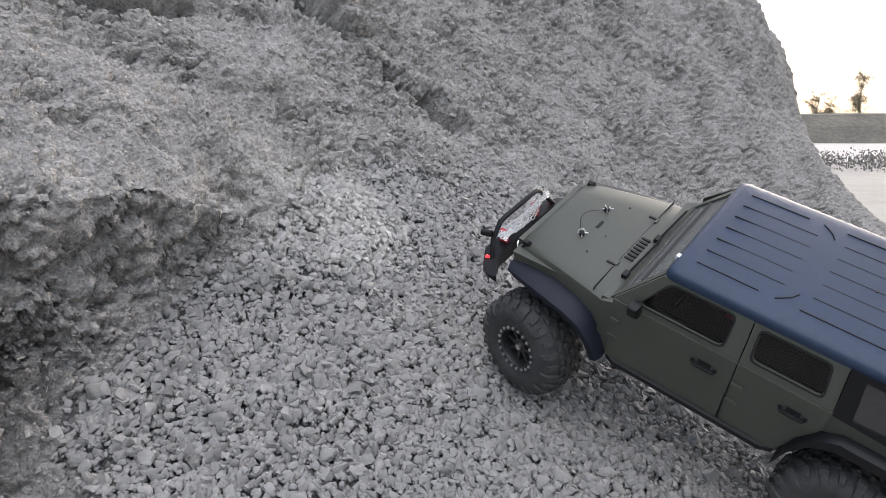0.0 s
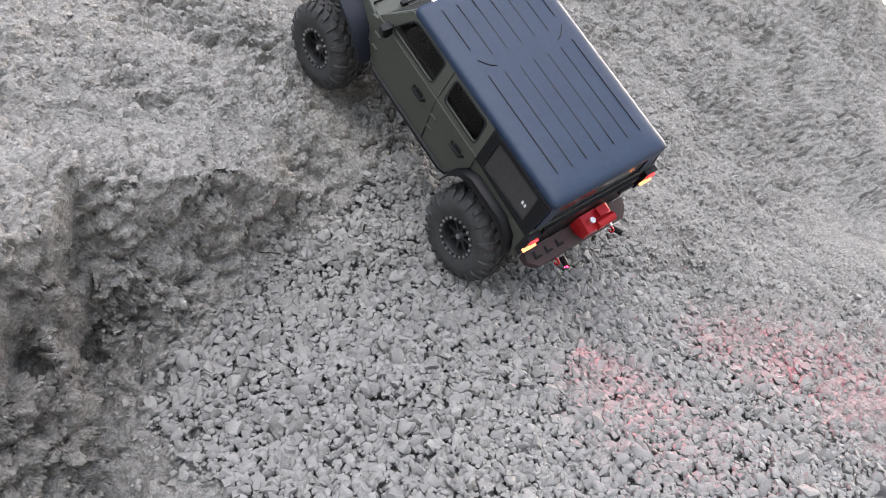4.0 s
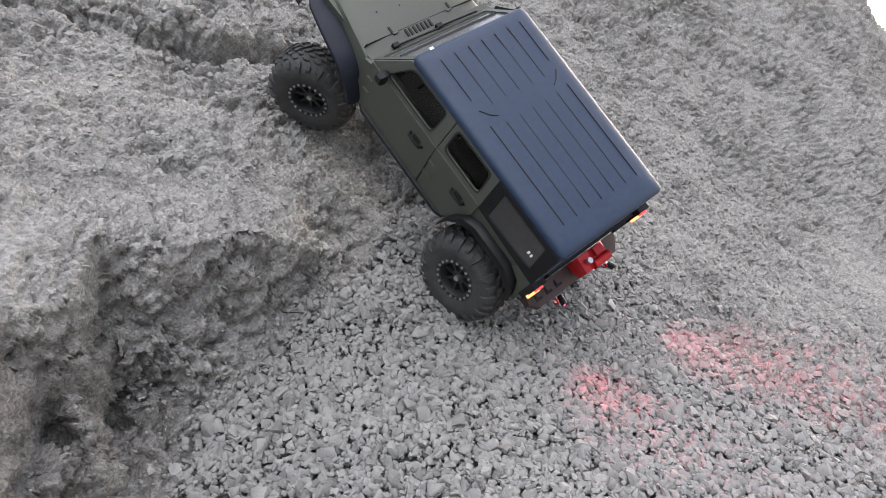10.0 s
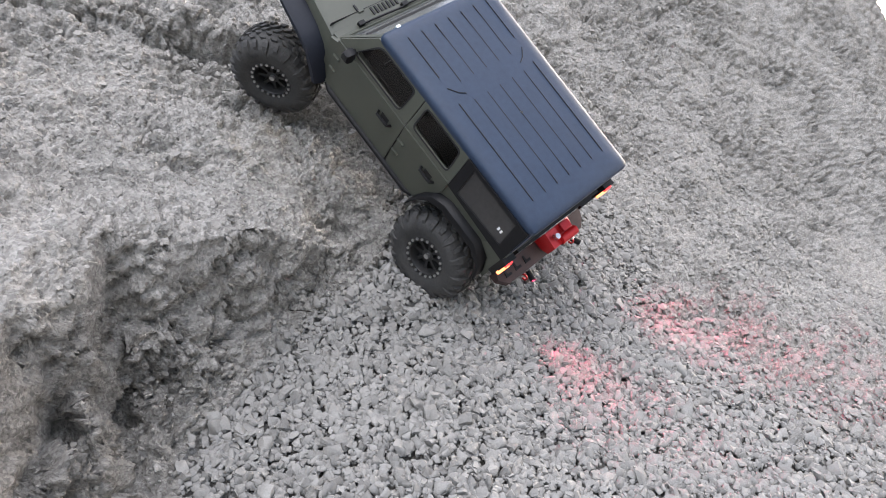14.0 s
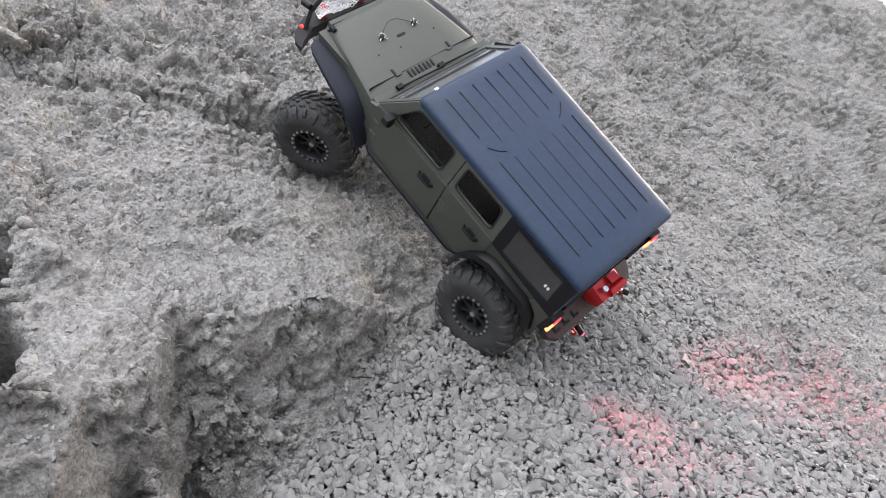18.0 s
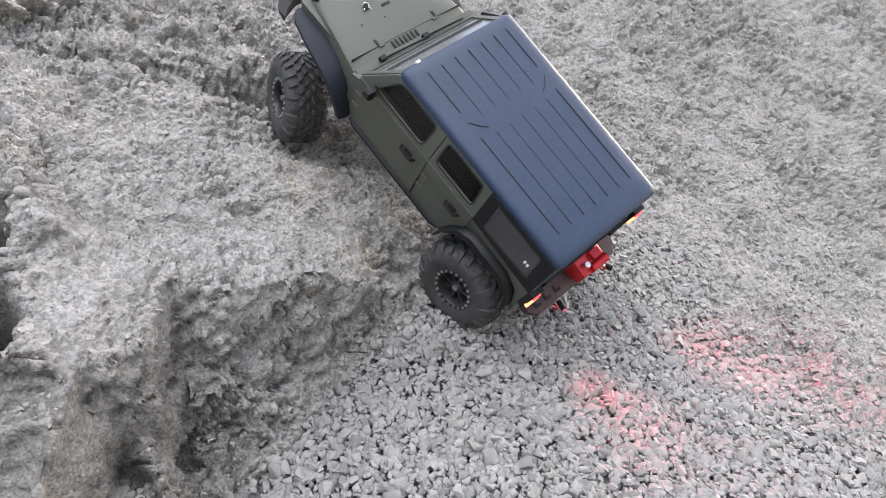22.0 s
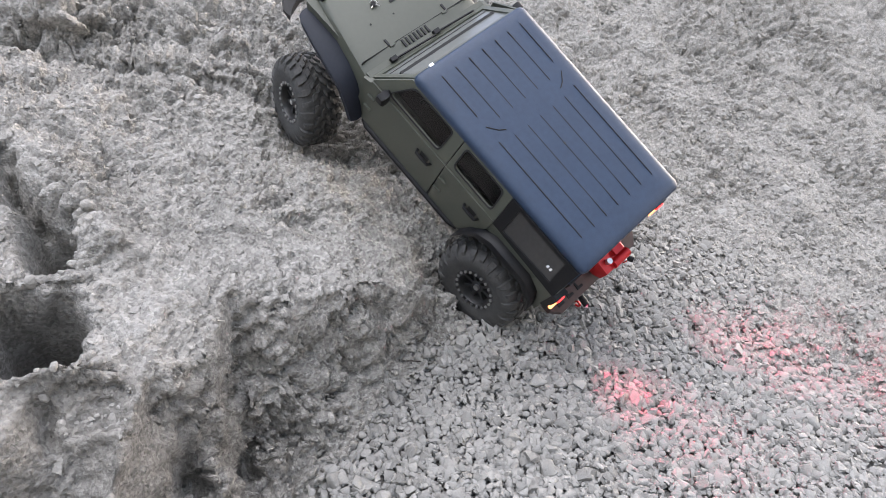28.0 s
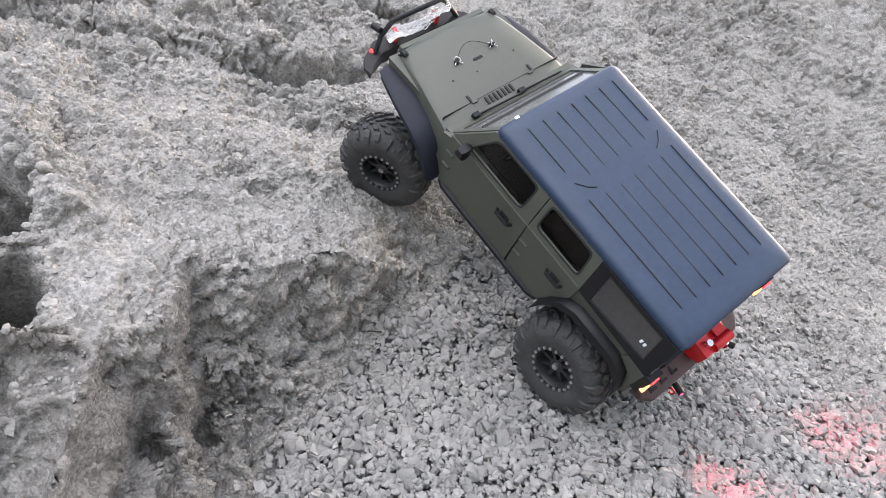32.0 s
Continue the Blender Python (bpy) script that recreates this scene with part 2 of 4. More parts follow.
g_clear, g_gloss, g_mix, g_fres = gt.nodes.new("ShaderNodeBsdfTransparent"), gt.nodes.new("ShaderNodeBsdfGlossy"), gt.nodes.new("ShaderNodeMixShader"), gt.nodes.new("ShaderNodeFresnel")
g_clear.inputs["Color"].default_value = (0.55, 0.55, 0.56, 1)
g_gloss.inputs["Roughness"].default_value = 0.05
gt.links.new(g_fres.outputs[0], g_mix.inputs[0])
gt.links.new(g_clear.outputs[0], g_mix.inputs[1])
gt.links.new(g_gloss.outputs[0], g_mix.inputs[2])
gt.links.new(g_mix.outputs[0], gt.nodes["Material Output"].inputs["Surface"])
YARD = material("pale_yard", (0.23, 0.218, 0.195), 0.95, other=(0.33, 0.315, 0.285), scale=0.4, bump=0.01, bump_scale=8)
BANK = material("scrub_bank", (0.055, 0.052, 0.040), 0.95, other=(0.17, 0.155, 0.125), scale=0.9, bump=0.03, bump_scale=4)
PALE = material("pale_concrete", (0.34, 0.33, 0.31), 0.9, other=(0.42, 0.405, 0.38), scale=0.5)
BARK = material("bark", (0.09, 0.075, 0.06), 0.9, other=(0.14, 0.12, 0.1), scale=6)
LEAF = material("dry_leaves", (0.10, 0.085, 0.05), 0.8, other=(0.17, 0.14, 0.09), scale=3)
WEED = material("grey_dry_weeds", (0.12, 0.115, 0.10), 0.9, other=(0.20, 0.19, 0.165), scale=3)
TWIG = material("dark_twig", (0.03, 0.026, 0.022), 0.9)


# ---- helpers for meshes ----
def mesh_of(bm, name, mat, smooth=False):
    me = bpy.data.meshes.new(name)
    bmesh.ops.recalc_face_normals(bm, faces=bm.faces)
    bm.to_mesh(me)
    bm.free()
    me.materials.append(mat)
    if smooth:
        me.shade_smooth()
        me.set_sharp_from_angle(angle=radians(38))
    return me


def part(name, bm, mat, parent, label="", smooth=True):
    ob = new(name, mesh_of(bm, name, mat, smooth))
    ob.parent = parent
    if label:
        tagged(ob, label)
    return ob


def soften(bm, width, segments=2, angle=30):
    edges = [e for e in bm.edges if len(e.link_faces) == 2 and e.calc_face_angle(0) > radians(angle)]
    bmesh.ops.bevel(bm, geom=edges, offset=width, offset_type="OFFSET", segments=segments, profile=0.6, affect="EDGES", clamp_overlap=True)
    return bm


def loft(rings, closed=True, bm=None):
    bm = bm or bmesh.new()
    vs = [[bm.verts.new(p) for p in r] for r in rings]
    n = len(rings[0])
    for a, b in zip(vs, vs[1:]):
        for i in range(n):
            j = (i + 1) % n
            bm.faces.new((a[i], a[j], b[j], b[i]))
    if closed:
        bm.faces.new(vs[0][::-1])
        bm.faces.new(vs[-1])
    return bm


def box(x0, x1, y0, y1, z0, z1, bm=None):
    return loft([[(x0, y0, z), (x1, y0, z), (x1, y1, z), (x0, y1, z)] for z in (z0, z1)], bm=bm)


def prism(profile, x0, x1, bm=None):
    """A side profile of (y, z) pushed from x0 to x1."""
    return loft([[(x, y, z) for y, z in profile] for x in (x0, x1)], bm=bm)


def rod(p, q, r, n=10, bm=None, r2=None):
    p, q = Vector(p), Vector(q)
    rot = (q - p).to_track_quat("Z", "Y")
    rings = []
    for c, rad in ((p, r), (q, r if r2 is None else r2)):
        rings.append([tuple(c + rot @ Vector((rad * math.cos(2 * math.pi * i / n), rad * math.sin(2 * math.pi * i / n), 0))) for i in range(n)])
    return loft(rings, bm=bm)


def tube(path, r, n=8, bm=None):
    """A bent round bar along a path, in one piece."""
    P = [Vector(p) for p in path]
    rings, side = [], None
    for i, p in enumerate(P):
        d = (P[min(i + 1, len(P) - 1)] - P[max(i - 1, 0)]).normalized()
        if side is None:
            side = d.orthogonal().normalized()
        side = (side - d * side.dot(d)).normalized()
        up = d.cross(side)
        rings.append([tuple(p + side * (r * math.cos(2 * math.pi * k / n)) + up * (r * math.sin(2 * math.pi * k / n))) for k in range(n)])
    return loft(rings, bm=bm)


def ring(radius, thick, n=16, k=6, stretch=0.0, m=None, bm=None):
    """A round or stretched link."""
    bm = bm or bmesh.new()
    m = m or Matrix.Identity(4)
    vs = []
    for i in range(n):
        a = 2 * math.pi * i / n
        c, s = math.cos(a), math.sin(a)
        vs.append([bm.verts.new(m @ Vector(((radius + thick * math.cos(2 * math.pi * j / k)) * c + (stretch if c > 0 else -stretch), (radius + thick * math.cos(2 * math.pi * j / k)) * s, thick * math.sin(2 * math.pi * j / k)))) for j in range(k)])
    for i in range(n):
        for j in range(k):
            bm.faces.new((vs[i][j], vs[(i + 1) % n][j], vs[(i + 1) % n][(j + 1) % k], vs[i][(j + 1) % k]))
    return bm


def frame_panel(outer, inner, thick):
    """A panel with an opening; outer and inner are loops of four points, thick a vector."""
    bm = bmesh.new()
    t = Vector(thick)
    lo = [[bm.verts.new(Vector(p) + s) for p in loop] for s in (Vector((0, 0, 0)), t) for loop in (outer, inner)]
    o0, i0, o1, i1 = lo
    n = len(outer)
    for k in range(n):
        j = (k + 1) % n
        bm.faces.new((o0[k], o0[j], i0[j], i0[k]))
        bm.faces.new((o1[j], o1[k], i1[k], i1[j]))
        bm.faces.new((o0[j], o0[k], o1[k], o1[j]))
        bm.faces.new((i0[k], i0[j], i1[j], i1[k]))
    return bm


# ---- the slope: a frame of its own (u across, v up the slope, w out of it) ----
O = np.array([-0.1, 0.95, 0.92])
U, V, N = np.array([0.8437, 0.5369, 0.0]), np.array([-0.3335, 0.5240, 0.7837]), np.array([0.4208, -0.6612, 0.6211])


def lattice(i, j, seed):
    h = np.sin(i * 127.1 + j * 311.7 + seed * 74.7) * 43758.5453
    return h - np.floor(h)


def grain(x, y, seed=0):
    """Smooth noise, about -1 to 1."""
    i, j = np.floor(x), np.floor(y)
    fx, fy = x - i, y - j
    sx, sy = fx * fx * fx * (fx * (fx * 6 - 15) + 10), fy * fy * fy * (fy * (fy * 6 - 15) + 10)
    out = 0
    for a in (0, 1):
        for b in (0, 1):
            th = lattice(i + a, j + b, seed) * 2 * np.pi
            out = out + (np.cos(th) * (fx - a) + np.sin(th) * (fy - b)) * (sx if a else 1 - sx) * (sy if b else 1 - sy)
    return out * 1.5


def cells(x, y, seed=0):
    """Distance to the nearest of scattered points: rounded clods with creases between."""
    i, j = np.floor(x), np.floor(y)
    best = np.full(np.shape(x), 9.0)
    for a in (-1, 0, 1):
        for b in (-1, 0, 1):
            px = i + a + lattice(i + a, j + b, seed)
            py = j + b + lattice(i + a, j + b, seed + 5)
            best = np.minimum(best, (px - x) ** 2 + (py - y) ** 2)
    return np.sqrt(best)


def cracks(x, y, seed=0):
    """Nought on the border between two clods, about one in their middle."""
    i, j = np.floor(x), np.floor(y)
    first, second = np.full(np.shape(x), 9.0), np.full(np.shape(x), 9.0)
    for a in (-1, 0, 1):
        for b in (-1, 0, 1):
            px = i + a + lattice(i + a, j + b, seed)
            py = j + b + lattice(i + a, j + b, seed + 5)
            d = np.sqrt((px - x) ** 2 + (py - y) ** 2)
            second = np.minimum(second, np.maximum(first, d))
            first = np.minimum(first, d)
    return second - first


def step(x):
    x = np.clip(x, 0, 1)
    return x * x * (3 - 2 * x)


def bump(u, v, cu, cv, ru, rv):
    return np.exp(-((u - cu) / ru) ** 2 - ((v - cv) / rv) ** 2)


def masks(u, v):
    """How far a spot belongs to the packed upper part, and how far to the loose fan of stones."""
    wob = 0.022 * grain(u * 9, v * 9, 3) + 0.010 * grain(u * 34, v * 34, 4)
    brow = -0.062 - 0.10 * np.clip(-0.2 - u, 0, 0.24) - 3.6 * np.clip(-0.438 - u, 0, 0.020) - 0.65 * np.clip(-0.458 - u, 0, 0.047) - 3.0 * np.clip(-0.505 - u, 0, 0.1)
    right = step((u + 0.29) / 0.26)
    wide = 0.022 + 0.76 * np.clip(-0.2 - u, 0, 0.3) + 0.24 * right
    x = np.clip((v + 0.7 * wob - brow) / wide + 1 - 0.5 * right, 0, 1)
    top = x * x * (1 - right) + step(x) * right
    foot = brow - 0.93 * wide * (1 - right) + 0.10 * right
    loose = (1 - step((v + 1.3 * wob - foot) / 0.035 + 0.5)) * (1 - step((u - 0.12 + 5 * wob) / 0.26)) * step((u + 0.43 + 0.30 * (v + 0.20) + wob) / 0.05)
    return top, loose


def broad(u, v):
    """The large form of the slope."""
    uu = np.clip(u, -1.2, 1.15)
    vv = np.clip(v, -0.75, 0.8)
    high = -0.002 - 0.211 * vv + 0.193 * vv * vv - 0.264 * uu + 0.249 * uu * vv - 0.010 * uu * uu
    low = -0.039 - 0.150 * vv + 0.50 * vv * vv - 0.082 * uu - 0.227 * uu * vv - 0.162 * uu * uu
    top, loose = masks(u, v)
    w = low + (high - low) * top
    upper = 0.558 + 0.442 * step((v + 0.1) / 0.6)
    w = w - upper * (0.220 * np.clip(u - 1.166, 0, 9) ** 2 + 0.069 * np.clip(u - 1.166, 0, 9))
    # the rounded top of the heap
    over = v - 0.964 - 0.10 * step((u - 1.25) / 0.5) + 0.02 * grain(u * 5, v * 5, 61)
    w = w - 0.5 * (np.sqrt(over * over + 0.0036) + over)
    w = w + 0.62 * np.clip(-0.75 - v, 0, 3)
    # the rut that the rear wheel has dug, and the rise under the front
    w = w - 0.045 * bump(u, v, -0.16, -0.03, 0.06, 0.06) + 0.022 * bump(u, v, -0.02, 0.29, 0.12, 0.12)
    # tracks pressed by the wheels on the way up
    w = w - 0.046 * np.exp(-((u + 0.095) / 0.050) ** 2) * step((v + 0.03) / 0.06) * step((0.19 - v) / 0.08)
    w = w - 0.021 * np.exp(-((v - 0.158 - 0.33 * (-0.15 - u)) / 0.050) ** 2) * step((-0.11 - u) / 0.05) * step((u + 0.38) / 0.05)
    w = w - 0.024 * bump(u, v, 0.025, 0.020, 0.060, 0.070) - 0.020 * bump(u, v, -0.085, -0.065, 0.050, 0.035) - 0.024 * bump(u, v, -0.190, -0.022, 0.030, 0.035)
    return w


def wandering(u, v):
    return 0.030 * grain(u * 7, v * 3, 11) + 0.020 * grain(u * 22, v * 22, 14) + 0.006 * grain(u * 55, v * 55, 19)


def crease_line(u, v):
    """The broken crease across the slope: where it runs, and how strong it is."""
    line = 0.300 + 0.36 * np.clip(-0.36 - u, 0, 1) + 0.6 * wandering(u, v)
    return line, step((-0.05 - u) / 0.2) * np.clip(0.65 + 1.0 * grain(u * 9, v * 9, 15) + 0.25 * grain(u * 25, v * 25, 17), 0.0, 1.5)


def gully_line(u, v):
    """The crevice that runs up the slope."""
    line = 0.014 + 0.92 * np.clip(0.372 - v, -0.2, 0.1) + 1.18 * np.clip(0.272 - v, 0, 0.2) + 0.6 * wandering(u, v)
    return line, step((v - 0.125) / 0.08) * step((0.8 - v) / 0.3) * np.clip(0.75 + 0.8 * grain(u * 9, v * 9, 16) + 0.25 * grain(u * 25, v * 25, 18), 0.1, 1.5)


def hole_in(u, v):
    """Under one inside the deep hole."""
    wander = wandering(u, v)
    return ((u + 0.590 + wander * 0.5) / 0.034) ** 6 + ((v + 0.116 + wander * 0.4) / 0.043) ** 6


def form(u, v):
    """The surface without its crumbs: lips, creases and hollows."""
    top, loose = masks(u, v)
    w = broad(u, v)
    wander = wandering(u, v)
    crease, reach = crease_line(u, v)
    w = w + reach * (0.060 * step((v - crease) / (0.040 + 0.045 * step((-0.40 - u) / 0.10))) * np.exp(-np.clip(v - crease, 0, 9) / 0.13) - 0.034 * np.exp(-((v - crease + 0.006) / 0.013) ** 2))
    gully, along = gully_line(u, v)
    w = w + along * (0.056 * step((u - gully) / 0.055) * np.exp(-np.clip(u - gully - 0.03, 0, 9) / 0.07) - 0.028 * np.exp(-((u - gully + 0.006) / 0.015) ** 2))
    # the deep hole, the small one above it, and the slit that joins them
    w = w - 0.24 * np.exp(-hole_in(u, v)) - 0.075 * np.exp(-(((u + 0.580) / 0.019) ** 4 + ((v + 0.006) / 0.030) ** 4))
    ravine = -0.584 - 0.29 * (v + 0.01) + 0.4 * wander
    w = w + step((v + 0.05) / 0.03) * step((0.17 - v) / 0.06) * (0.030 * np.exp(-((u - ravine - 0.045) / 0.026) ** 2) - 0.046 * np.exp(-((u - ravine) / 0.011) ** 2))
    w = w + 0.022 * bump(u, v, -0.560, -0.168, 0.028, 0.012) + 0.032 * bump(u, v, -0.600, -0.225, 0.026, 0.026) - 0.020 * bump(u, v, -0.572, -0.200, 0.006, 0.016)
    # the smooth shoulder that falls away below the hole, and pits under the ledge
    w = w - 1.15 * np.clip(-0.175 - v + 0.3 * wander, 0, 0.25) * step((-0.508 - u + 0.3 * wander) / 0.050)
    w = w - 0.060 * bump(u, v, -0.487, -0.222, 0.012, 0.018) - 0.045 * bump(u, v, -0.452, -0.205, 0.020, 0.012) - 0.024 * bump(u, v, -0.215, -0.072, 0.025, 0.014) - 0.02 * bump(u, v, -0.36, -0.12, 0.03, 0.02) + 0.02 * bump(u, v, -0.54, -0.26, 0.05, 0.05)
    return w + (1 - loose) * (0.016 * grain(u * 6, v * 6, 1) + 0.010 * grain(u * 15 + 3, v * 15, 2)) + loose * 0.006 * grain(u * 9, v * 9, 9)


def detail(u, v, f):
    """Lumps, clods and crumbs, caked together, with broken cracks between them."""
    top, loose = masks(u, v)
    crease, reach = crease_line(u, v)
    gully, along = gully_line(u, v)
    hole = hole_in(u, v)
    steep = (4 * top * (1 - top)) * (u < -0.15)
    shoulder = step((-0.165 - v) / 0.03) * step((-0.490 - u) / 0.03)
    lumpy = 0.55 + 0.5 * step(0.5 + 1.2 * grain(u * 4, v * 4, 25)) + 0.25 * step((v - crease + 0.02) / 0.05) * step((0.1 - u) / 0.3) + 0.45 * steep
    lumpy = lumpy * (1 - 0.42 * bump(u, v, -0.30, 0.12, 0.17, 0.13)) * (1 - loose) * (1 - 0.5 * shoulder) * (1 - 0.7 * (hole < 1.5))
    by_crease = reach * step((v - crease + 0.01) / 0.04) * step((crease + 0.4 - v) / 0.2)
    by_gully = along * step((u - gully) / 0.04) * step((gully + 0.22 - u) / 0.1)
    lean = 0.8 * step((-0.12 - u) / 0.08) * step((0.04 - v) / 0.06)
    u, v = u - lean * f, v + lean * f
    wx, wy = 0.012 * grain(u * 30, v * 30, 21) + 0.004 * grain(u * 90, v * 90, 26), 0.012 * grain(u * 30, v * 30, 22) + 0.004 * grain(u * 90, v * 90, 27)
    broken = np.clip(0.55 + 1.3 * grain(u * 12, v * 12, 53), 0, 1.3)
    w = -lumpy * broken * (0.017 * np.exp(-cracks((u + wx) * 24, (v + wy) * 34, 54) / 0.11) + 0.008 * np.exp(-cracks((u - wy) * 62, (v + wx) * 84, 55) / 0.14))
    w = w + lumpy * (0.016 * (0.5 - cells((u + wx) * 36, (v + wy) * 50, 6)) + 0.010 * (0.5 - cells((u - wx) * 85, (v + wy) * 105, 7)) + 0.0045 * (0.5 - cells((u + wy) * 165, (v - wx) * 190, 56)) + 0.0025 * grain(u * 210, v * 230, 8))
    w = w - lumpy * 0.020 * (np.clip(grain((u + wx) * 60, (v - wx) * 85, 51) - 0.30, 0, 1) + 0.8 * np.clip(grain((u + wy) * 34, (v - wy) * 48, 52) - 0.38, 0, 1))
    w = w + by_crease * 0.030 * (0.5 - cells((u + 2 * wx) * 17, (v + 2 * wy) * 19, 47)) + by_gully * 0.024 * (0.5 - cells((u + 2 * wx) * 21, (v + 2 * wy) * 24, 48))
    w = w + (1 - loose) * steep * (0.014 * grain(u * 24, v * 24, 45) + 0.014 * (0.5 - cells(u * 30, v * 30, 46)))
    return w + loose * 0.004 * grain(u * 40, v * 40, 10)


def height(u, v):
    f = form(u, v)
    return f + detail(u, v, f)


def place(u, v, w):
    return O + np.multiply.outer(u, U) + np.multiply.outer(v, V) + np.multiply.outer(w, N)


def spaced(stops, far_lo, far_hi):
    """Positions along an axis: stops are (from, step) pairs, the last one ends it; growing steps beyond."""
    runs = [np.arange(a, b, d) for (a, d), (b, _) in zip(stops, stops[1:])]
    lo, hi, wide = stops[0][0], stops[-1][0], stops[0][1]
    grow = np.cumsum(wide * 1.12 ** np.arange(1, 80))
    return np.concatenate([(lo - grow[grow < lo - far_lo])[::-1], *runs, hi + grow[grow < far_hi - hi]])


us = spaced(((-0.85, 0.006), (-0.69, 0.0022), (0.28, 0.0028), (0.62, 0.0036), (0.95, 0.0055), (2.0, 0.0055)), -4.0, 5.0)
vs_ = spaced(((-0.60, 0.006), (-0.40, 0.0022), (0.36, 0.0028), (0.62, 0.004), (1.2, 0.004)), -2.2, 4.0)
gu, gv = np.meshgrid(us, vs_)
ml = masks(gu, gv)[1]
gf = form(gu, gv)
ground_points = O + gu[..., None] * U + gv[..., None] * V + gf[..., None] * N
across, up = np.gradient(ground_points, us, axis=1), np.gradient(ground_points, vs_, axis=0)
out_of = np.cross(across, up)
for _ in range(3):
    out_of[1:-1, 1:-1] = (out_of[1:-1, 1:-1] * 2 + out_of[:-2, 1:-1] + out_of[2:, 1:-1] + out_of[1:-1, :-2] + out_of[1:-1, 2:]) / 6
out_of /= np.linalg.norm(out_of, axis=2)[..., None]
held = 0.40 + 0.60 * step(((out_of @ N) - 0.22) / 0.35)
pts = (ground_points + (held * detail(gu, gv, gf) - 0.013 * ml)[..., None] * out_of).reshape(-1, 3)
nu, nv = len(us), len(vs_)
idx = np.arange(nu * nv).reshape(nv, nu)
# the far edges of the heap run down to the yard
rim = np.concatenate([idx[0], idx[-1], idx[:, 0], idx[:, -1]])
pts[rim, 2] = -0.05
quads = np.stack([idx[:-1, :-1], idx[:-1, 1:], idx[1:, 1:], idx[1:, :-1]], -1).reshape(-1, 4)
me = bpy.data.meshes.new("gravel_slope")
me.from_pydata(pts, [], quads)
me.materials.append(EARTH)
me.materials.append(DAMP)
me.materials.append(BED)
me.materials.append(DAMP_SHADED)
fu, fv = (x.ravel() + 0.0016 for x in np.meshgrid(us[:-1], vs_[:-1]))
ft, fl = masks(fu, fv)
face = (ft > 0.01) & (ft < 0.97) & (fu < -0.19) & (fu > -0.60) & (grain(fu * 60, fv * 60, 33) + 0.8 * grain(fu * 14, fv * 14, 34) > -0.1)
# damp low ground and the shoulder below the hole, with shade painted in
damp_shaded = (fu < -0.40 + 0.08 * grain(fu * 11, fv * 11, 36)) & (fv < -0.15 + 0.06 * grain(fu * 13, fv * 13, 37)) & ((ft < 0.9) | (fu < -0.485)) & (fv > -0.7)
# index 2 lays the gap-shade colour under the loose stones
me.polygons.foreach_set("material_index", np.where((fl > 0.55) & (fv > -0.60), 2, np.where(damp_shaded, 3, face)).astype(np.int32))
me.shade_smooth()
tagged(new("gravel_slope", me), "steep heap of damp grey crushed stone with clods and hollows", "gravel heap", kind="structure")


# ---- loose stones ----
def stone_shape(seed, flat=0.6, blunt=0.46):
    """A crushed stone: an uneven block with its corners broken off."""
    rnd = random.Random(seed)
    bm = bmesh.new()
    size = (rnd.uniform(1.0, 1.3), rnd.uniform(0.68, 0.92), flat * rnd.uniform(0.85, 1.15))
    for corner in itertools.product((-1, 1), repeat=3):
        pull = rnd.uniform(0.40, 0.62) if rnd.random() < 0.3 else rnd.uniform(0.70, 1.0)
        c = [k * d * pull * rnd.uniform(0.72, 1.15) for k, d in zip(corner, size)]
        for j in range(3):
            q = list(c)
            q[j] *= 1 - blunt * rnd.uniform(0.7, 1.4)
            bm.verts.new(q)
    bmesh.ops.convex_hull(bm, input=bm.verts)
    bmesh.ops.delete(bm, geom=[v for v in bm.verts if not v.link_faces], context="VERTS")
    bmesh.ops.triangulate(bm, faces=bm.faces)
    return bm


def lump_shape(seed, flat=0.7, count=10):
    """A small rounded lump."""
    rnd = random.Random(seed)
    bm = bmesh.new()
    long, wide = rnd.uniform(0.95, 1.25), rnd.uniform(0.7, 0.95)
    for k in range(count):
        z = 1 - 2 * (k + 0.5) / count
        a, r = 2.39996 * k + rnd.uniform(-0.35, 0.35), math.sqrt(1 - z * z)
        q = rnd.uniform(0.80, 1.06)
        bm.verts.new((long * q * r * math.cos(a), wide * q * r * math.sin(a), flat * q * z))
    bmesh.ops.convex_hull(bm, input=bm.verts)
    bmesh.ops.delete(bm, geom=[v for v in bm.verts if not v.link_faces], context="VERTS")
    bmesh.ops.triangulate(bm, faces=bm.faces)
    return bm


def turns(rng, n):
    q = rng.normal(size=(n, 4))
    q /= np.linalg.norm(q, axis=1)[:, None]
    a, b, c, d = q.T
    return np.stack([1 - 2 * (c * c + d * d), 2 * (b * c - a * d), 2 * (b * d + a * c), 2 * (b * c + a * d), 1 - 2 * (b * b + d * d), 2 * (c * d - a * b), 2 * (b * d - a * c), 2 * (c * d + a * b), 1 - 2 * (b * b + c * c)], -1).reshape(-1, 3, 3)


def incline(u, v):
    """How steeply the surface climbs out of the slope at each spot."""
    d = 0.003
    return np.hypot(form(u + d, v) - form(u - d, v), form(u, v + d) - form(u, v - d)) / (2 * d)


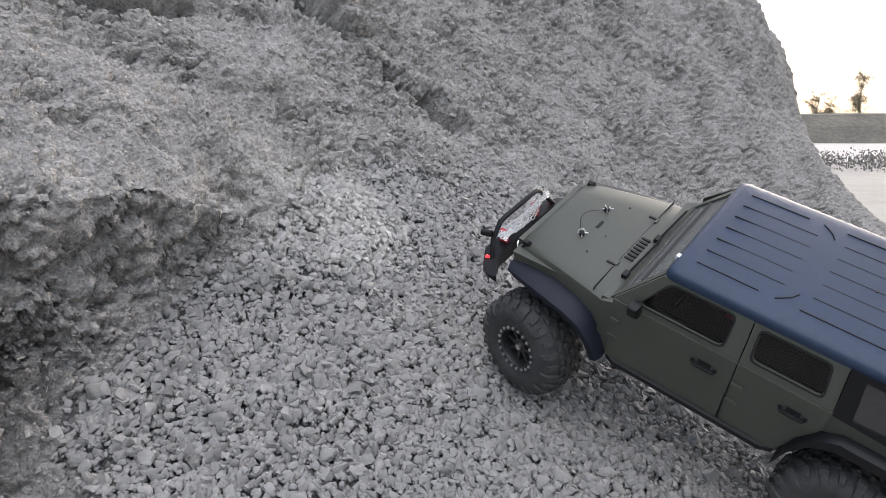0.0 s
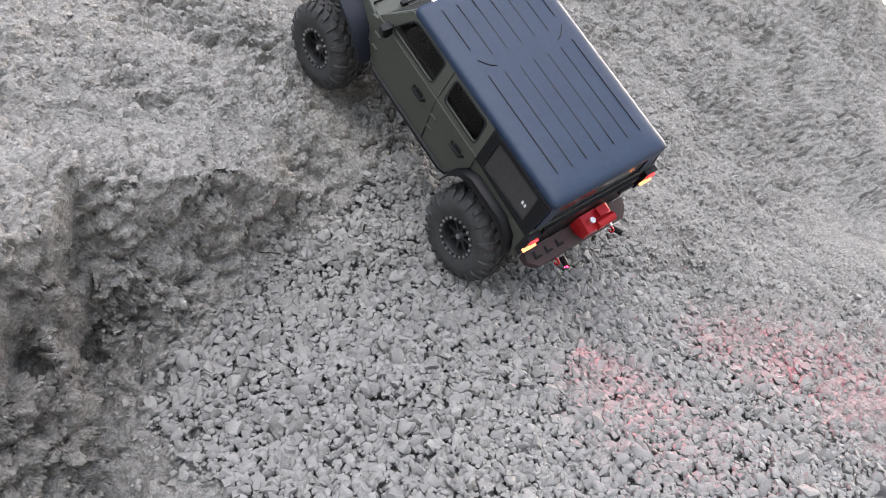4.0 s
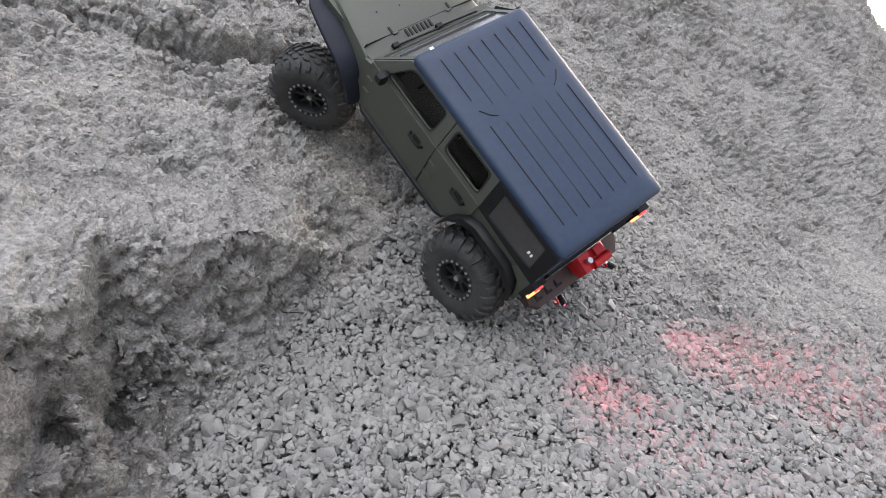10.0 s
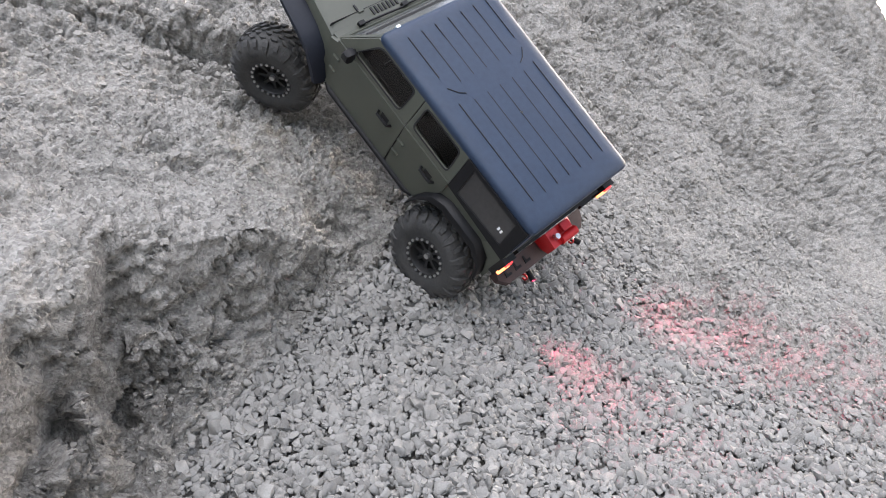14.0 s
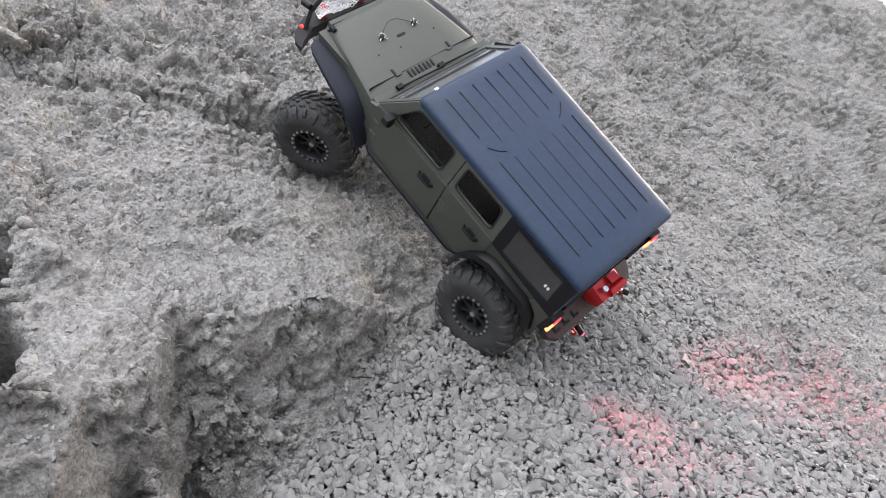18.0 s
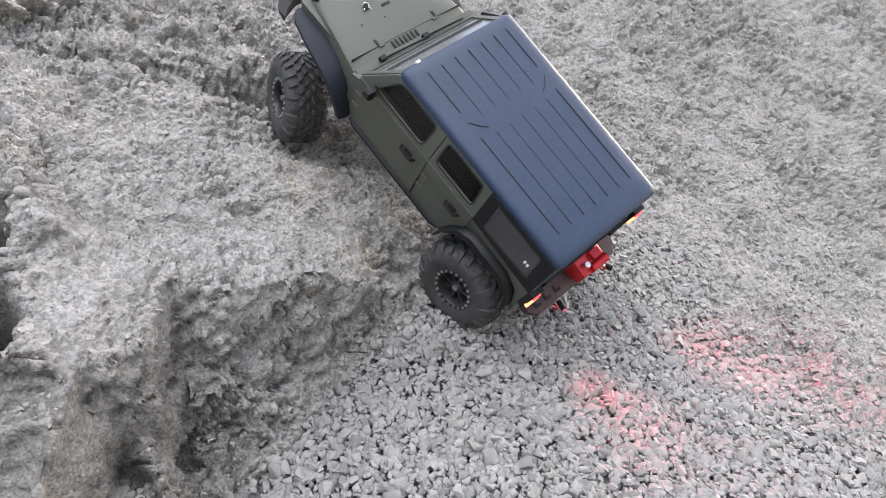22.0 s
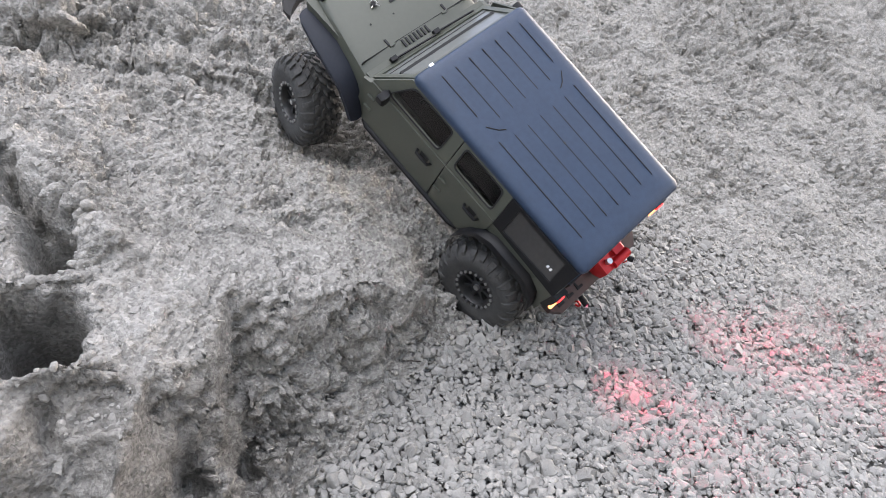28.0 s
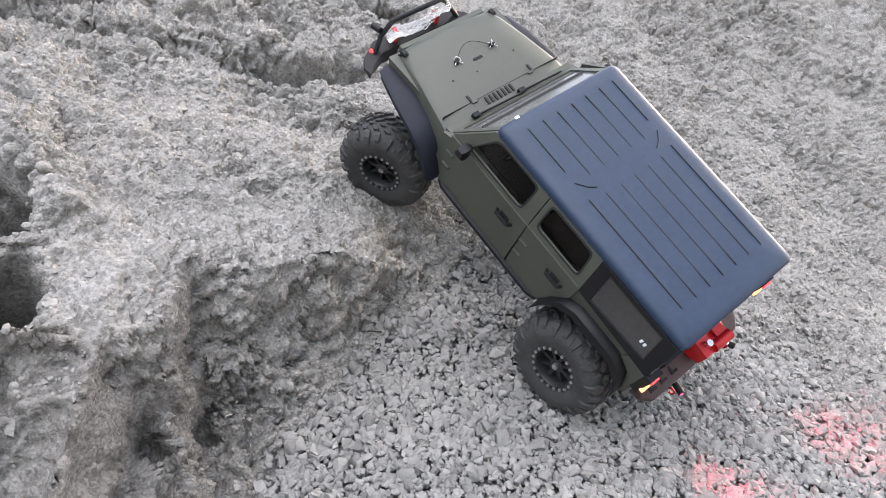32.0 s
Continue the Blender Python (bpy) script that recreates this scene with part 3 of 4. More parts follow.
def scatter(name, label, u, v, size, sink, mat, shapes, seed, category, lie=None, pile=0.0, smooth=False):
    """A joined heap of many small pieces lying on the slope."""
    rng = np.random.default_rng(seed)
    w = height(u, v) - sink * size - pile * rng.uniform(0, 1, len(u)) ** 1.5
    base = place_each(u, v, w)
    rot = turns(rng, len(u))
    if lie is not None:
        # flat pieces lie along the slope, turned about it and tipped a little
        a, b, c = rng.uniform(0, 6.283, len(u)), rng.normal(0, lie, len(u)), rng.normal(0, lie, len(u))
        x = np.stack([np.cos(a), np.sin(a), b], -1)
        z = np.stack([-b * np.cos(a) - c * np.sin(a), -b * np.sin(a) + c * np.cos(a), np.ones(len(u))], -1)
        x, z = x / np.linalg.norm(x, axis=1)[:, None], z / np.linalg.norm(z, axis=1)[:, None]
        rot = np.einsum("ij,njk->nik", np.stack([U, V, N], -1), np.stack([x, np.cross(z, x), z], -1))
    kind = rng.integers(0, len(shapes), len(u))
    V_, F_, off = [], [], 0
    for k, (sv, sf) in enumerate(shapes):
        sel = np.where(kind == k)[0]
        pv = np.einsum("nij,kj->nki", rot[sel], sv) * size[sel][:, None, None] + base[sel][:, None, :]
        V_.append(pv.reshape(-1, 3))
        F_.append((sf[None] + (np.arange(len(sel)) * len(sv))[:, None, None] + off).reshape(-1, 3))
        off += len(sel) * len(sv)
    m = bpy.data.meshes.new(name)
    m.from_pydata(np.concatenate(V_), [], np.concatenate(F_))
    m.materials.append(mat)
    if smooth:
        m.shade_smooth()
        m.set_sharp_from_angle(angle=radians(46))
    return tagged(new(name, m), label, category, kind="stuff")


def place_each(u, v, w):
    return O + u[:, None] * U + v[:, None] * V + w[:, None] * N


def arrays(bm):
    bm.verts.ensure_lookup_table()
    bm.verts.index_update()
    out = np.array([v.co[:] for v in bm.verts]), [[v.index for v in f.verts] for f in bm.faces]
    out = (out[0], np.array(out[1])) if len({len(f) for f in out[1]}) == 1 else out
    bm.free()
    return out


SHAPES = [arrays(stone_shape(s, 0.50 + 0.06 * (s % 4))) for s in range(14)]
FLAKES = [arrays(lump_shape(80 + s, 0.34, 9)) for s in range(10)]
CRUMBS = [arrays(lump_shape(50 + s, 0.8, 9)) for s in range(8)]
rng = np.random.default_rng(4)
# the loose fan of stones
u, v = rng.uniform(-0.52, 0.42, 50000), rng.uniform(-0.54, 0.08, 50000)
keep = rng.uniform(size=len(u)) < masks(u, v)[1] ** 1.5
u, v = u[keep], v[keep]
size = np.clip(rng.lognormal(-5.72, 0.34, len(u)), 0.0019, 0.0088)
near = (u > -0.33) & (u < 0.02) & (v > -0.36) & (v < -0.12) & (size > 0.0046)
single = np.where(near)[0][:300]
rest = np.ones(len(u), bool)
rest[single] = False
stones = scatter("loose_gravel", "loose grey angular crushed stones lying on the slope", u[rest], v[rest], size[rest], -0.10, STONE, SHAPES, 8, "gravel", 0.48, 0.007, smooth=True)
pick = []
for s in range(8):
    pick.append(mesh_of(stone_shape(s), "stone", STONE))
    pick[-1].shade_smooth()
    pick[-1].set_sharp_from_angle(angle=radians(46))
lie = Matrix((U, V, N)).transposed().to_euler()
for k, i in enumerate(single):
    ob = new("stone", pick[k % 8])
    c = place_each(u[i:i + 1], v[i:i + 1], height(u[i:i + 1], v[i:i + 1]) + 0.10 * size[i])[0]
    ob.parent = stones
    turn = lie.to_matrix() @ Euler((rng.normal(0, 0.4), rng.normal(0, 0.4), rng.uniform(0, 6.28))).to_matrix()
    ob.matrix_basis = Matrix.LocRotScale(Vector(c), turn.to_euler(), Vector((size[i],) * 3))
# stones half sunk in caked dust, beside the fan and on up the slope
u, v = rng.uniform(-0.14, 0.78, 30000), rng.uniform(-0.58, 0.50, 30000)
mt, ml = masks(u, v)
keep = rng.uniform(size=len(u)) < (0.62 - 0.62 * step((v + 0.10) / 0.55)) * (1 - 0.8 * ml) * step((u + 0.10) / 0.16) * np.clip(0.85 + 0.9 * grain(u * 8, v * 8, 38), 0.2, 1)
u, v = u[keep], v[keep]
scatter("caked_gravel", "crushed stones half sunk in grey dust on the slope", u, v, np.clip(rng.lognormal(-5.60, 0.34, len(u)), 0.0022, 0.0088), 0.25, CAKED, SHAPES, 21, "gravel", 0.35, smooth=True)
# crumbs and clods over the packed part
u, v = rng.uniform(-0.70, 0.80, 60000), rng.uniform(-0.45, 0.65, 60000)
mt, ml = masks(u, v)
keep = rng.uniform(size=len(u)) < (0.10 + 0.5 * (0.5 + 0.5 * grain(u * 11, v * 11, 31)) + 0.4 * (4 * mt * (1 - mt)) * (u < -0.17)) * (1 - 0.85 * ml) * (incline(u, v) < 1.1)
u, v = u[keep], v[keep]
size = np.clip(rng.lognormal(-6.15, 0.40, len(u)), 0.0012, 0.0058) * (1 + 0.5 * step((u - 0.2) / 0.5)) * (1 - 0.3 * step((-0.3 - u) / 0.2))
scatter("earth_crumbs", "small damp clods and chips stuck to the slope", u, v, size, 0.30, CLOD, CRUMBS, 9, "clods")
# thin flakes that lie along the slope like shingle
u, v = rng.uniform(-0.70, 1.15, 78000), rng.uniform(-0.45, 0.85, 78000)
keep = rng.uniform(size=len(u)) < (0.28 + 0.40 * grain(u * 13, v * 13, 32) + 0.25 * bump(u, v, -0.30, 0.12, 0.2, 0.15)) * (1 - 0.95 * masks(u, v)[1]) * (incline(u, v) < 0.6)
u, v = u[keep], v[keep]
size = np.clip(rng.lognormal(-5.85, 0.40, len(u)), 0.0018, 0.0075)
scatter("earth_flakes", "thin pale flakes of caked stone dust on the slope", u, v, size, 0.06, CLOD, FLAKES, 12, "clods", 0.22)
# lumps in the small hollow and at the lip of the deep one
u = np.concatenate([rng.normal(-0.578, 0.014, 30), rng.normal(-0.560, 0.03, 7)])
v = np.concatenate([rng.normal(-0.012, 0.022, 30), rng.normal(-0.176, 0.016, 7)])
scatter("hollow_stones", "pale rounded clods in the hollow of the slope", u, v, rng.uniform(0.003, 0.008, 37), 0.2, CLOD, [arrays(lump_shape(120 + s, 0.75, 22)) for s in range(6)], 10, "clods", smooth=True)
# bits of straw and a twig on the ledge
u, v = rng.uniform(-0.48, -0.20, 60), rng.uniform(-0.27, -0.05, 60)
sliver = [arrays(rod((-1, 0, 0), (1, 0.12, 0.05), 0.075, 5)) for _ in range(1)]
sliver = [(sv, np.array([[f[0], f[k], f[k + 1]] for f in sf for k in range(1, len(f) - 1)])) for sv, sf in sliver]
scatter("straw", "short pale bits of dry straw on the ledge", u, v, rng.uniform(0.0014, 0.004, 60), -0.15, STRAW, sliver, 14, "straw", 0.5)
tw = place_each(np.array([-0.262, -0.252, -0.240]), np.array([-0.108, -0.112, -0.113]), height(np.array([-0.262, -0.252, -0.240]), np.array([-0.108, -0.112, -0.113])) + 0.004)
tagged(new("twig", mesh_of(tube([tuple(p) for p in tw], 0.0009, 6), "twig", TWIG)), "short dark broken twig on the slope", "twig")

# ---- the yard and the distance ----
ground = bmesh.new()
bmesh.ops.create_grid(ground, x_segments=40, y_segments=40, size=600)
gob = new("ground", mesh_of(ground, "ground", YARD))
tagged(gob, "pale bare yard of dusty crushed stone", "ground", kind="structure")


def ridge(name, label, mat, x0, x1, y, depth, top, seed, category="embankment", segments=90):
    """A long low bank across the view, uneven along its top."""
    bm = bmesh.new()
    prof = ((-0.5, 0.0), (-0.32, 0.55), (-0.15, 0.95), (0.15, 1.0), (0.5, 0.0))
    rows = []
    for i in range(segments + 1):
        x = x0 + (x1 - x0) * i / segments
        k = 1 + 0.08 * noise.noise((x * 0.35, seed, 0)) + 0.03 * noise.noise((x * 2.1, seed, 3))
        rows.append([bm.verts.new((x, y + depth * p + 0.25 * noise.noise((x, p * 3, seed)), top * h * k)) for p, h in prof])
    for a, b in zip(rows, rows[1:]):
        for i in range(len(prof) - 1):
            bm.faces.new((a[i], b[i], b[i + 1], a[i + 1]))
    return tagged(new(name, mesh_of(bm, name, mat)), label, category, kind="structure")


ridge("scrub_bank", "long dark earth bank grown with dry scrub", BANK, -40, 60, 31, 6, 1.18, 2)
road = box(-40, 60, 15.5, 26.5, 0.004, 0.03)
tagged(new("pavement", mesh_of(road, "pavement", PALE)), "pale strip of bare concrete before the bank", "road", kind="structure")


def leaf_cloud(bm, centre, spread, count, rnd, size):
    for _ in range(count):
        c = Vector(centre) + Vector((rnd.gauss(0, spread[0]), rnd.gauss(0, spread[1]), rnd.gauss(0, spread[2])))
        m = Matrix.Translation(c) @ Euler([rnd.uniform(0, 6.28) for _ in range(3)]).to_matrix().to_4x4()
        s = size * rnd.uniform(0.6, 1.4)
        bm.faces.new([bm.verts.new(m @ Vector(p)) for p in ((-s, 0, 0), (0, -s * 0.45, 0), (s, 0, s * 0.2), (0, s * 0.45, 0))])


def tree(x, y, z, tall, seed, wide=0.35):
    rnd = random.Random(seed)
    thing = tagged(new("tree"), "thin dry tree with sparse leaves on the bank", "tree", "trees on the bank")
    thing.matrix_basis = pose(x, y, z)
    bm, crown = bmesh.new(), bmesh.new()
    tips = []
    p = Vector((0, 0, -0.3))
    for k in range(4):
        q = p + Vector((rnd.uniform(-0.06, 0.06) * tall, rnd.uniform(-0.05, 0.05) * tall, tall * 0.2))
        rod(p, q, 0.035 * tall * (1 - k * 0.2), 7, bm, 0.035 * tall * (0.8 - k * 0.2))
        for _ in range(3):
            tip = q + Vector((rnd.uniform(-wide, wide) * tall, rnd.uniform(-wide, wide) * tall, rnd.uniform(0.05, 0.28) * tall))
            rod(q, tip, 0.012 * tall, 5, bm, 0.004 * tall)
            tips.append(tip)
            tips.append((q + tip) / 2)
        p = q
    for t in tips:
        leaf_cloud(crown, t, (0.06 * tall, 0.06 * tall, 0.05 * tall), 110, rnd, 0.016 * tall)
    leaf_cloud(crown, (0, 0, 0.08 * tall), (0.22 * tall, 0.2 * tall, 0.10 * tall), 500, rnd, 0.018 * tall)
    part("trunk", bm, BARK, thing)
    part("crown", crown, LEAF, thing)


for x, y, tall, seed in ((16.6, 32, 1.5, 1), (17.6, 33, 1.2, 2), (19.6, 34, 2.4, 3), (21.6, 34, 1.3, 4), (23.6, 33, 1.6, 5), (25.5, 34, 2.2, 6), (15.3, 33, 1.6, 7)):
    tree(x, y, 1.05, tall, seed)
weeds = bmesh.new()
rw = random.Random(9)
for _ in range(700):
    c = Vector((rw.uniform(4, 16), rw.uniform(13, 17), 0.02))
    leaf_cloud(weeds, c + Vector((0, 0, 0.08)), (0.14, 0.12, 0.08), 14, rw, 0.030)
tagged(new("weeds", mesh_of(weeds, "weeds", WEED)), "low dry weeds along the edge of the yard", "weeds", kind="stuff")

# ---- the radio-controlled car (x right, y ahead, z up from the ground under it) ----
FLARE = material("navy_black_flare", (0.006, 0.008, 0.015), 0.6, other=(0.010, 0.013, 0.022), scale=40, bump=0.0001, bump_scale=900, spec=0.3)
car = tagged(new("toy_car"), "olive green radio-controlled off-road car with navy black hard top", "toy car")


def mirror_pair(fn):
    for s in (-1, 1):
        fn(s)


def tub():
    prof = [(0.090, 0.100), (0.076, 0.089), (-0.092, 0.089), (-0.100, 0.112), (-0.112, 0.134), (-0.130, 0.144), (-0.182, 0.144), (-0.200, 0.130), (-0.207, 0.108), (-0.214, 0.108), (-0.214, 0.171), (0.060, 0.171), (0.092, 0.158)]
    return soften(prism(prof, -0.0915, 0.0915), 0.003)


body = part("body", tub(), OLIVE, car, "olive satin painted lower body")
part("cabin_floor", box(-0.08, 0.08, -0.205, 0.075, 0.1715, 0.1725), CABIN, car)

# hood: tapers to the front, crowned across
rings = []
for y, hw, z in ((0.0925, 0.0880, 0.1570), (0.104, 0.0860, 0.1580), (0.150, 0.0765, 0.1570), (0.184, 0.0700, 0.1540), (0.195, 0.0672, 0.1520), (0.2015, 0.0635, 0.1488), (0.2045, 0.0580, 0.1440)):
    r = [(-hw, y, 0.105), (-hw, y, z - 0.011), (-hw + 0.002, y, z - 0.005), (-hw + 0.008, y, z - 0.0012)]
    r += [(k * (hw - 0.012) / 3, y, z + 0.0012 * (1 - (k / 3.0) ** 2)) for k in (-2, -1, 0, 1, 2)]
    r += [(-p[0], p[1], p[2]) for p in r[3::-1]]
    rings.append(r)
hood = part("hood", loft(rings), OLIVE, car, "olive painted hood with pins and a louvre")
part("hood_seam", box(-0.0815, 0.0815, 0.1052, 0.1058, 0.1500, 0.15935), GROOVE, car)
grille = part("grille", soften(box(-0.058, 0.058, 0.2035, 0.209, 0.105, 0.146), 0.002), OLIVE, car)
for i in range(7):
    part("grille_slot", soften(box(-0.030 + i * 0.010 - 0.003, -0.030 + i * 0.010 + 0.003, 0.2085, 0.2096, 0.112, 0.140), 0.0005), GROOVE, grille)


def headlamp(s):
    h = part("headlamp", rod((s * 0.046, 0.207, 0.129), (s * 0.046, 0.2125, 0.129), 0.0095, 20), STEEL, car)
    part("lens", rod((s * 0.046, 0.2122, 0.129), (s * 0.046, 0.2134, 0.129), 0.0080, 20), WHITEGLOW, h, "lit white lens")


mirror_pair(headlamp)
# louvre, seams, small studs and pins on the hood
for i in range(7):
    x = -0.027 + i * 0.0058
    part("louvre_slat", soften(box(x - 0.0012, x + 0.0012, 0.0940, 0.1035, 0.1585, 0.1602), 0.0004), GROOVE, hood)


def pin(s):
    x, y = s * 0.0247, 0.1545
    p = part("hood_pin", rod((x, y, 0.156), (x, y, 0.1612), 0.0028, 10), BLACK, car)
    part("clip", ring(0.0026, 0.0005, 12, 5, 0.001, pose(x + 0.001, y + 0.001, 0.1612, 55, 20, 40 * s)), STEEL, p, "bright steel spring clip")
    part("clip_leg", tube([(x - 0.005, y - 0.003, 0.1600), (x, y, 0.1606), (x + 0.006, y - 0.001, 0.1596)], 0.0005, 6), STEEL, p)
    part("clip_leg", tube([(x - 0.002, y + 0.004, 0.1600), (x + 0.001, y - 0.001, 0.1606), (x + 0.005, y - 0.005, 0.1596)], 0.0005, 6), STEEL, p)


mirror_pair(pin)
cord = [(-0.0247 + 0.0494 * k / 10, 0.1545 + 0.014 * math.sin(math.pi * k / 10), 0.1585 + 0.0035 * math.sin(math.pi * k / 10)) for k in range(11)]
part("cord", tube(cord, 0.0004, 5), BLACK, car, "thin black cord between the hood pins")
for x, y in ((-0.043, 0.137), (0.043, 0.137), (-0.012, 0.134), (0.03, 0.155)):
    part("stud", rod((x, y, 0.150), (x, y, 0.1586), 0.0012, 8), BLACK, hood)
part("hood_plate", soften(box(-0.006, 0.006, 0.1465, 0.1495, 0.157, 0.1590), 0.0005), BLACK, hood)


def hinge(s):
    x = s * 0.040
    h = part("hood_hinge", soften(box(x - 0.0035, x + 0.0035, 0.103, 0.1055, 0.1570, 0.1606), 0.0005), OLIVE, car)
    part("hinge_arm", soften(box(x - 0.0012 + 0.003 * s, x + 0.0012 + 0.003 * s, 0.1055, 0.114, 0.1575, 0.1600), 0.0004), GROOVE, h)


mirror_pair(hinge)
for s in (-1, 1):
    la = part("hood_latch", soften(box(s * 0.0625 - 0.0025, s * 0.0625 + 0.0025, 0.1910, 0.1990, 0.1440, 0.1522), 0.0012), BLACK, car)
    part("latch_arm", rod((s * 0.0625, 0.192, 0.1530), (s * 0.0665, 0.203, 0.1400), 0.0014, 7), BLACK, la)
part("cowl", soften(box(-0.087, 0.087, 0.084, 0.0932, 0.150, 0.1605), 0.0015), OLIVE, car)


def wiper(x0, x1):
    w = part("wiper", tube([(x0, 0.0885, 0.1625), (x1, 0.0850, 0.1665)], 0.0013, 6), BLACK, car)
    part("wiper_base", soften(box(x0 - 0.004, x0 + 0.004, 0.0865, 0.0915, 0.160, 0.1655), 0.001), BLACK, w)


wiper(-0.052, 0.006)
wiper(0.012, 0.066)

# windscreen
WB, WT, HB, HT = (0.0865, 0.1600), (0.0440, 0.2120), 0.0850, 0.0755
outer = [(-HB, *WB), (HB, *WB), (HT, *WT), (-HT, *WT)]
inner = [(-HB + 0.008, WB[0] - 0.0055, WB[1] + 0.0068), (HB - 0.008, WB[0] - 0.0055, WB[1] + 0.0068), (HT - 0.007, WT[0] + 0.004, WT[1] - 0.0050), (-HT + 0.007, WT[0] + 0.004, WT[1] - 0.0050)]
screen = part("windscreen_frame", frame_panel(outer, inner, (0, -0.003, -0.0025)), OLIVE, car)
bm = bmesh.new()
bm.faces.new([bm.verts.new(Vector(p) + Vector((0, -0.0015, -0.001))) for p in inner])
part("windscreen", bm, SCREEN, screen, "plastic windscreen, sky reflection painted in as grey")


def rounded(loop, r, k=4):
    """A loop of four points with its corners rounded; r as a share of the shorter side."""
    P = [Vector(p) for p in loop]
    out = []
    for i, p in enumerate(P):
        a, b = P[i - 1] - p, P[(i + 1) % 4] - p
        reach = r * min(a.length, b.length)
        a, b = p + a.normalized() * reach, p + b.normalized() * reach
        for j in range(k + 1):
            t = j / k
            out.append(tuple(a * (1 - t) ** 2 + p * 2 * t * (1 - t) + b * t * t))
    return out


# side walls above the belt: door frames, windows, quarter panels
def side_x(z):
    """Half width of the cab at a height."""
    return 0.0925 - 0.0135 * max(0.0, z - 0.171) / 0.041


def quad(s, pts_):
    return [(s * side_x(z), y, z) for y, z in pts_]


def side(s):
    tin = (-s * 0.0025, 0, 0)
    doors = (([(0.0790, 0.1715), (-0.0377, 0.1715), (-0.0359, 0.2110), (0.0440, 0.2110)], [(0.0560, 0.1770), (-0.0215, 0.1770), (-0.0215, 0.2070), (0.0350, 0.2070)], (0.0790, -0.0377)),
             ([(-0.0388, 0.1715), (-0.1150, 0.1715), (-0.1105, 0.2110), (-0.0370, 0.2110)], [(-0.0460, 0.1785), (-0.1040, 0.1785), (-0.0990, 0.2060), (-0.0440, 0.2060)], (-0.0388, -0.1150)))
    for o, i, (ya, yb) in doors:
        # lower skin, a little proud of the tub; its rear lower corner follows the wheel arch
        prof = [(ya, 0.1708), (ya - 0.002, 0.0935), (yb + (0.026 if yb < -0.1 else 0.0), 0.0935)] + ([(yb + 0.008, 0.126), (yb, 0.148)] if yb < -0.1 else []) + [(yb, 0.1708)]
        d = part("door", soften(prism(prof, s * 0.0905, s * 0.0938), 0.0012, 1), OLIVE, car)
        part("window_frame", frame_panel(rounded(quad(s, o), 0.01), rounded(quad(s, i), 0.2), tin), OLIVE, d)
        bm = bmesh.new()
        bm.faces.new([bm.verts.new(Vector(p) + Vector((-s * 0.0016, 0, 0))) for p in rounded(quad(s, i), 0.2)])
        part("window", bm, GLASS, d, "dark tinted side window")
        seal = frame_panel(rounded(quad(s, [(y + (0.0016 if k in (0, 3) else -0.0016), z + (-0.0014 if k < 2 else 0.0014)) for k, (y, z) in enumerate(i)]), 0.2), rounded(quad(s, i), 0.2), (s * 0.0008, 0, 0))
        part("window_seal", seal, GROOVE, d)
        yh = yb + 0.024
        part("door_handle", tube([(s * 0.0935, yh + 0.0105, 0.1490), (s * 0.0985, yh + 0.0085, 0.1500), (s * 0.0990, yh, 0.1504), (s * 0.0985, yh - 0.0085, 0.1500), (s * 0.0935, yh - 0.0105, 0.1490)], 0.0019, 8), BLACK, d, "black pull handle")
        part("handle_cup", soften(box(min(s * 0.0934, s * 0.0943), max(s * 0.0934, s * 0.0943), yh - 0.006, yh + 0.006, 0.1455, 0.1535), 0.0004, 1), GROOVE, d)
        for z in (0.124, 0.146):
            part("door_hinge", soften(box(min(s * 0.0930, s * 0.0962), max(s * 0.0930, s * 0.0962), ya - 0.011, ya - 0.001, z - 0.0016, z + 0.0016), 0.0006, 1), OLIVE, d)
    part("door_gap", prism([(-0.0387, 0.0935), (-0.0378, 0.0935), (-0.0378, 0.1708), (-0.0387, 0.1708)], s * 0.0900, s * 0.0934), GROOVE, car)
    # rear quarter of the hard top
    o = [(-0.1158, 0.1700), (-0.2130, 0.1640), (-0.2095, 0.2110), (-0.1115, 0.2110)]
    i = [(-0.1290, 0.1735), (-0.1990, 0.1760), (-0.1935, 0.2068), (-0.1245, 0.2068)]
    q = part("quarter_panel", frame_panel(quad(s, o), quad(s, i), (s * 0.0022, 0, 0)), BLACK, car, "matt black quarter panel of the hard top")
    bm = bmesh.new()
    bm.faces.new([bm.verts.new(Vector(p) + Vector((s * 0.0006, 0, 0))) for p in quad(s, i)])
    part("quarter_window", bm, SMOKE, q, "smoked plastic quarter window")
    for k in range(2):
        y = -0.1840 - 0.0042 * k
        part("sticker", prism([(y, 0.184), (y - 0.0026, 0.184), (y - 0.0026, 0.190), (y, 0.190)], s * (side_x(0.187) + 0.0008), s * (side_x(0.187) + 0.0013)), WHITE, q, "small white mark on the window")
    # mirror on the door
    mi = part("wing_mirror", soften(loft([[(s * (0.093 + a), 0.055 + b * k, 0.1800 + c * k) for b, c in ((-0.0060, -0.0060), (0.0045, -0.0060), (0.0060, 0.0000), (0.0040, 0.0070), (-0.0050, 0.0070))] for a, k in ((0.0025, 0.8), (0.0070, 1.0), (0.0125, 0.95), (0.0150, 0.7))]), 0.0012), BLACK, car)
    part("mirror_arm", rod((s * 0.0890, 0.058, 0.1765), (s * 0.0965, 0.056, 0.1785), 0.0028, 8), BLACK, mi)
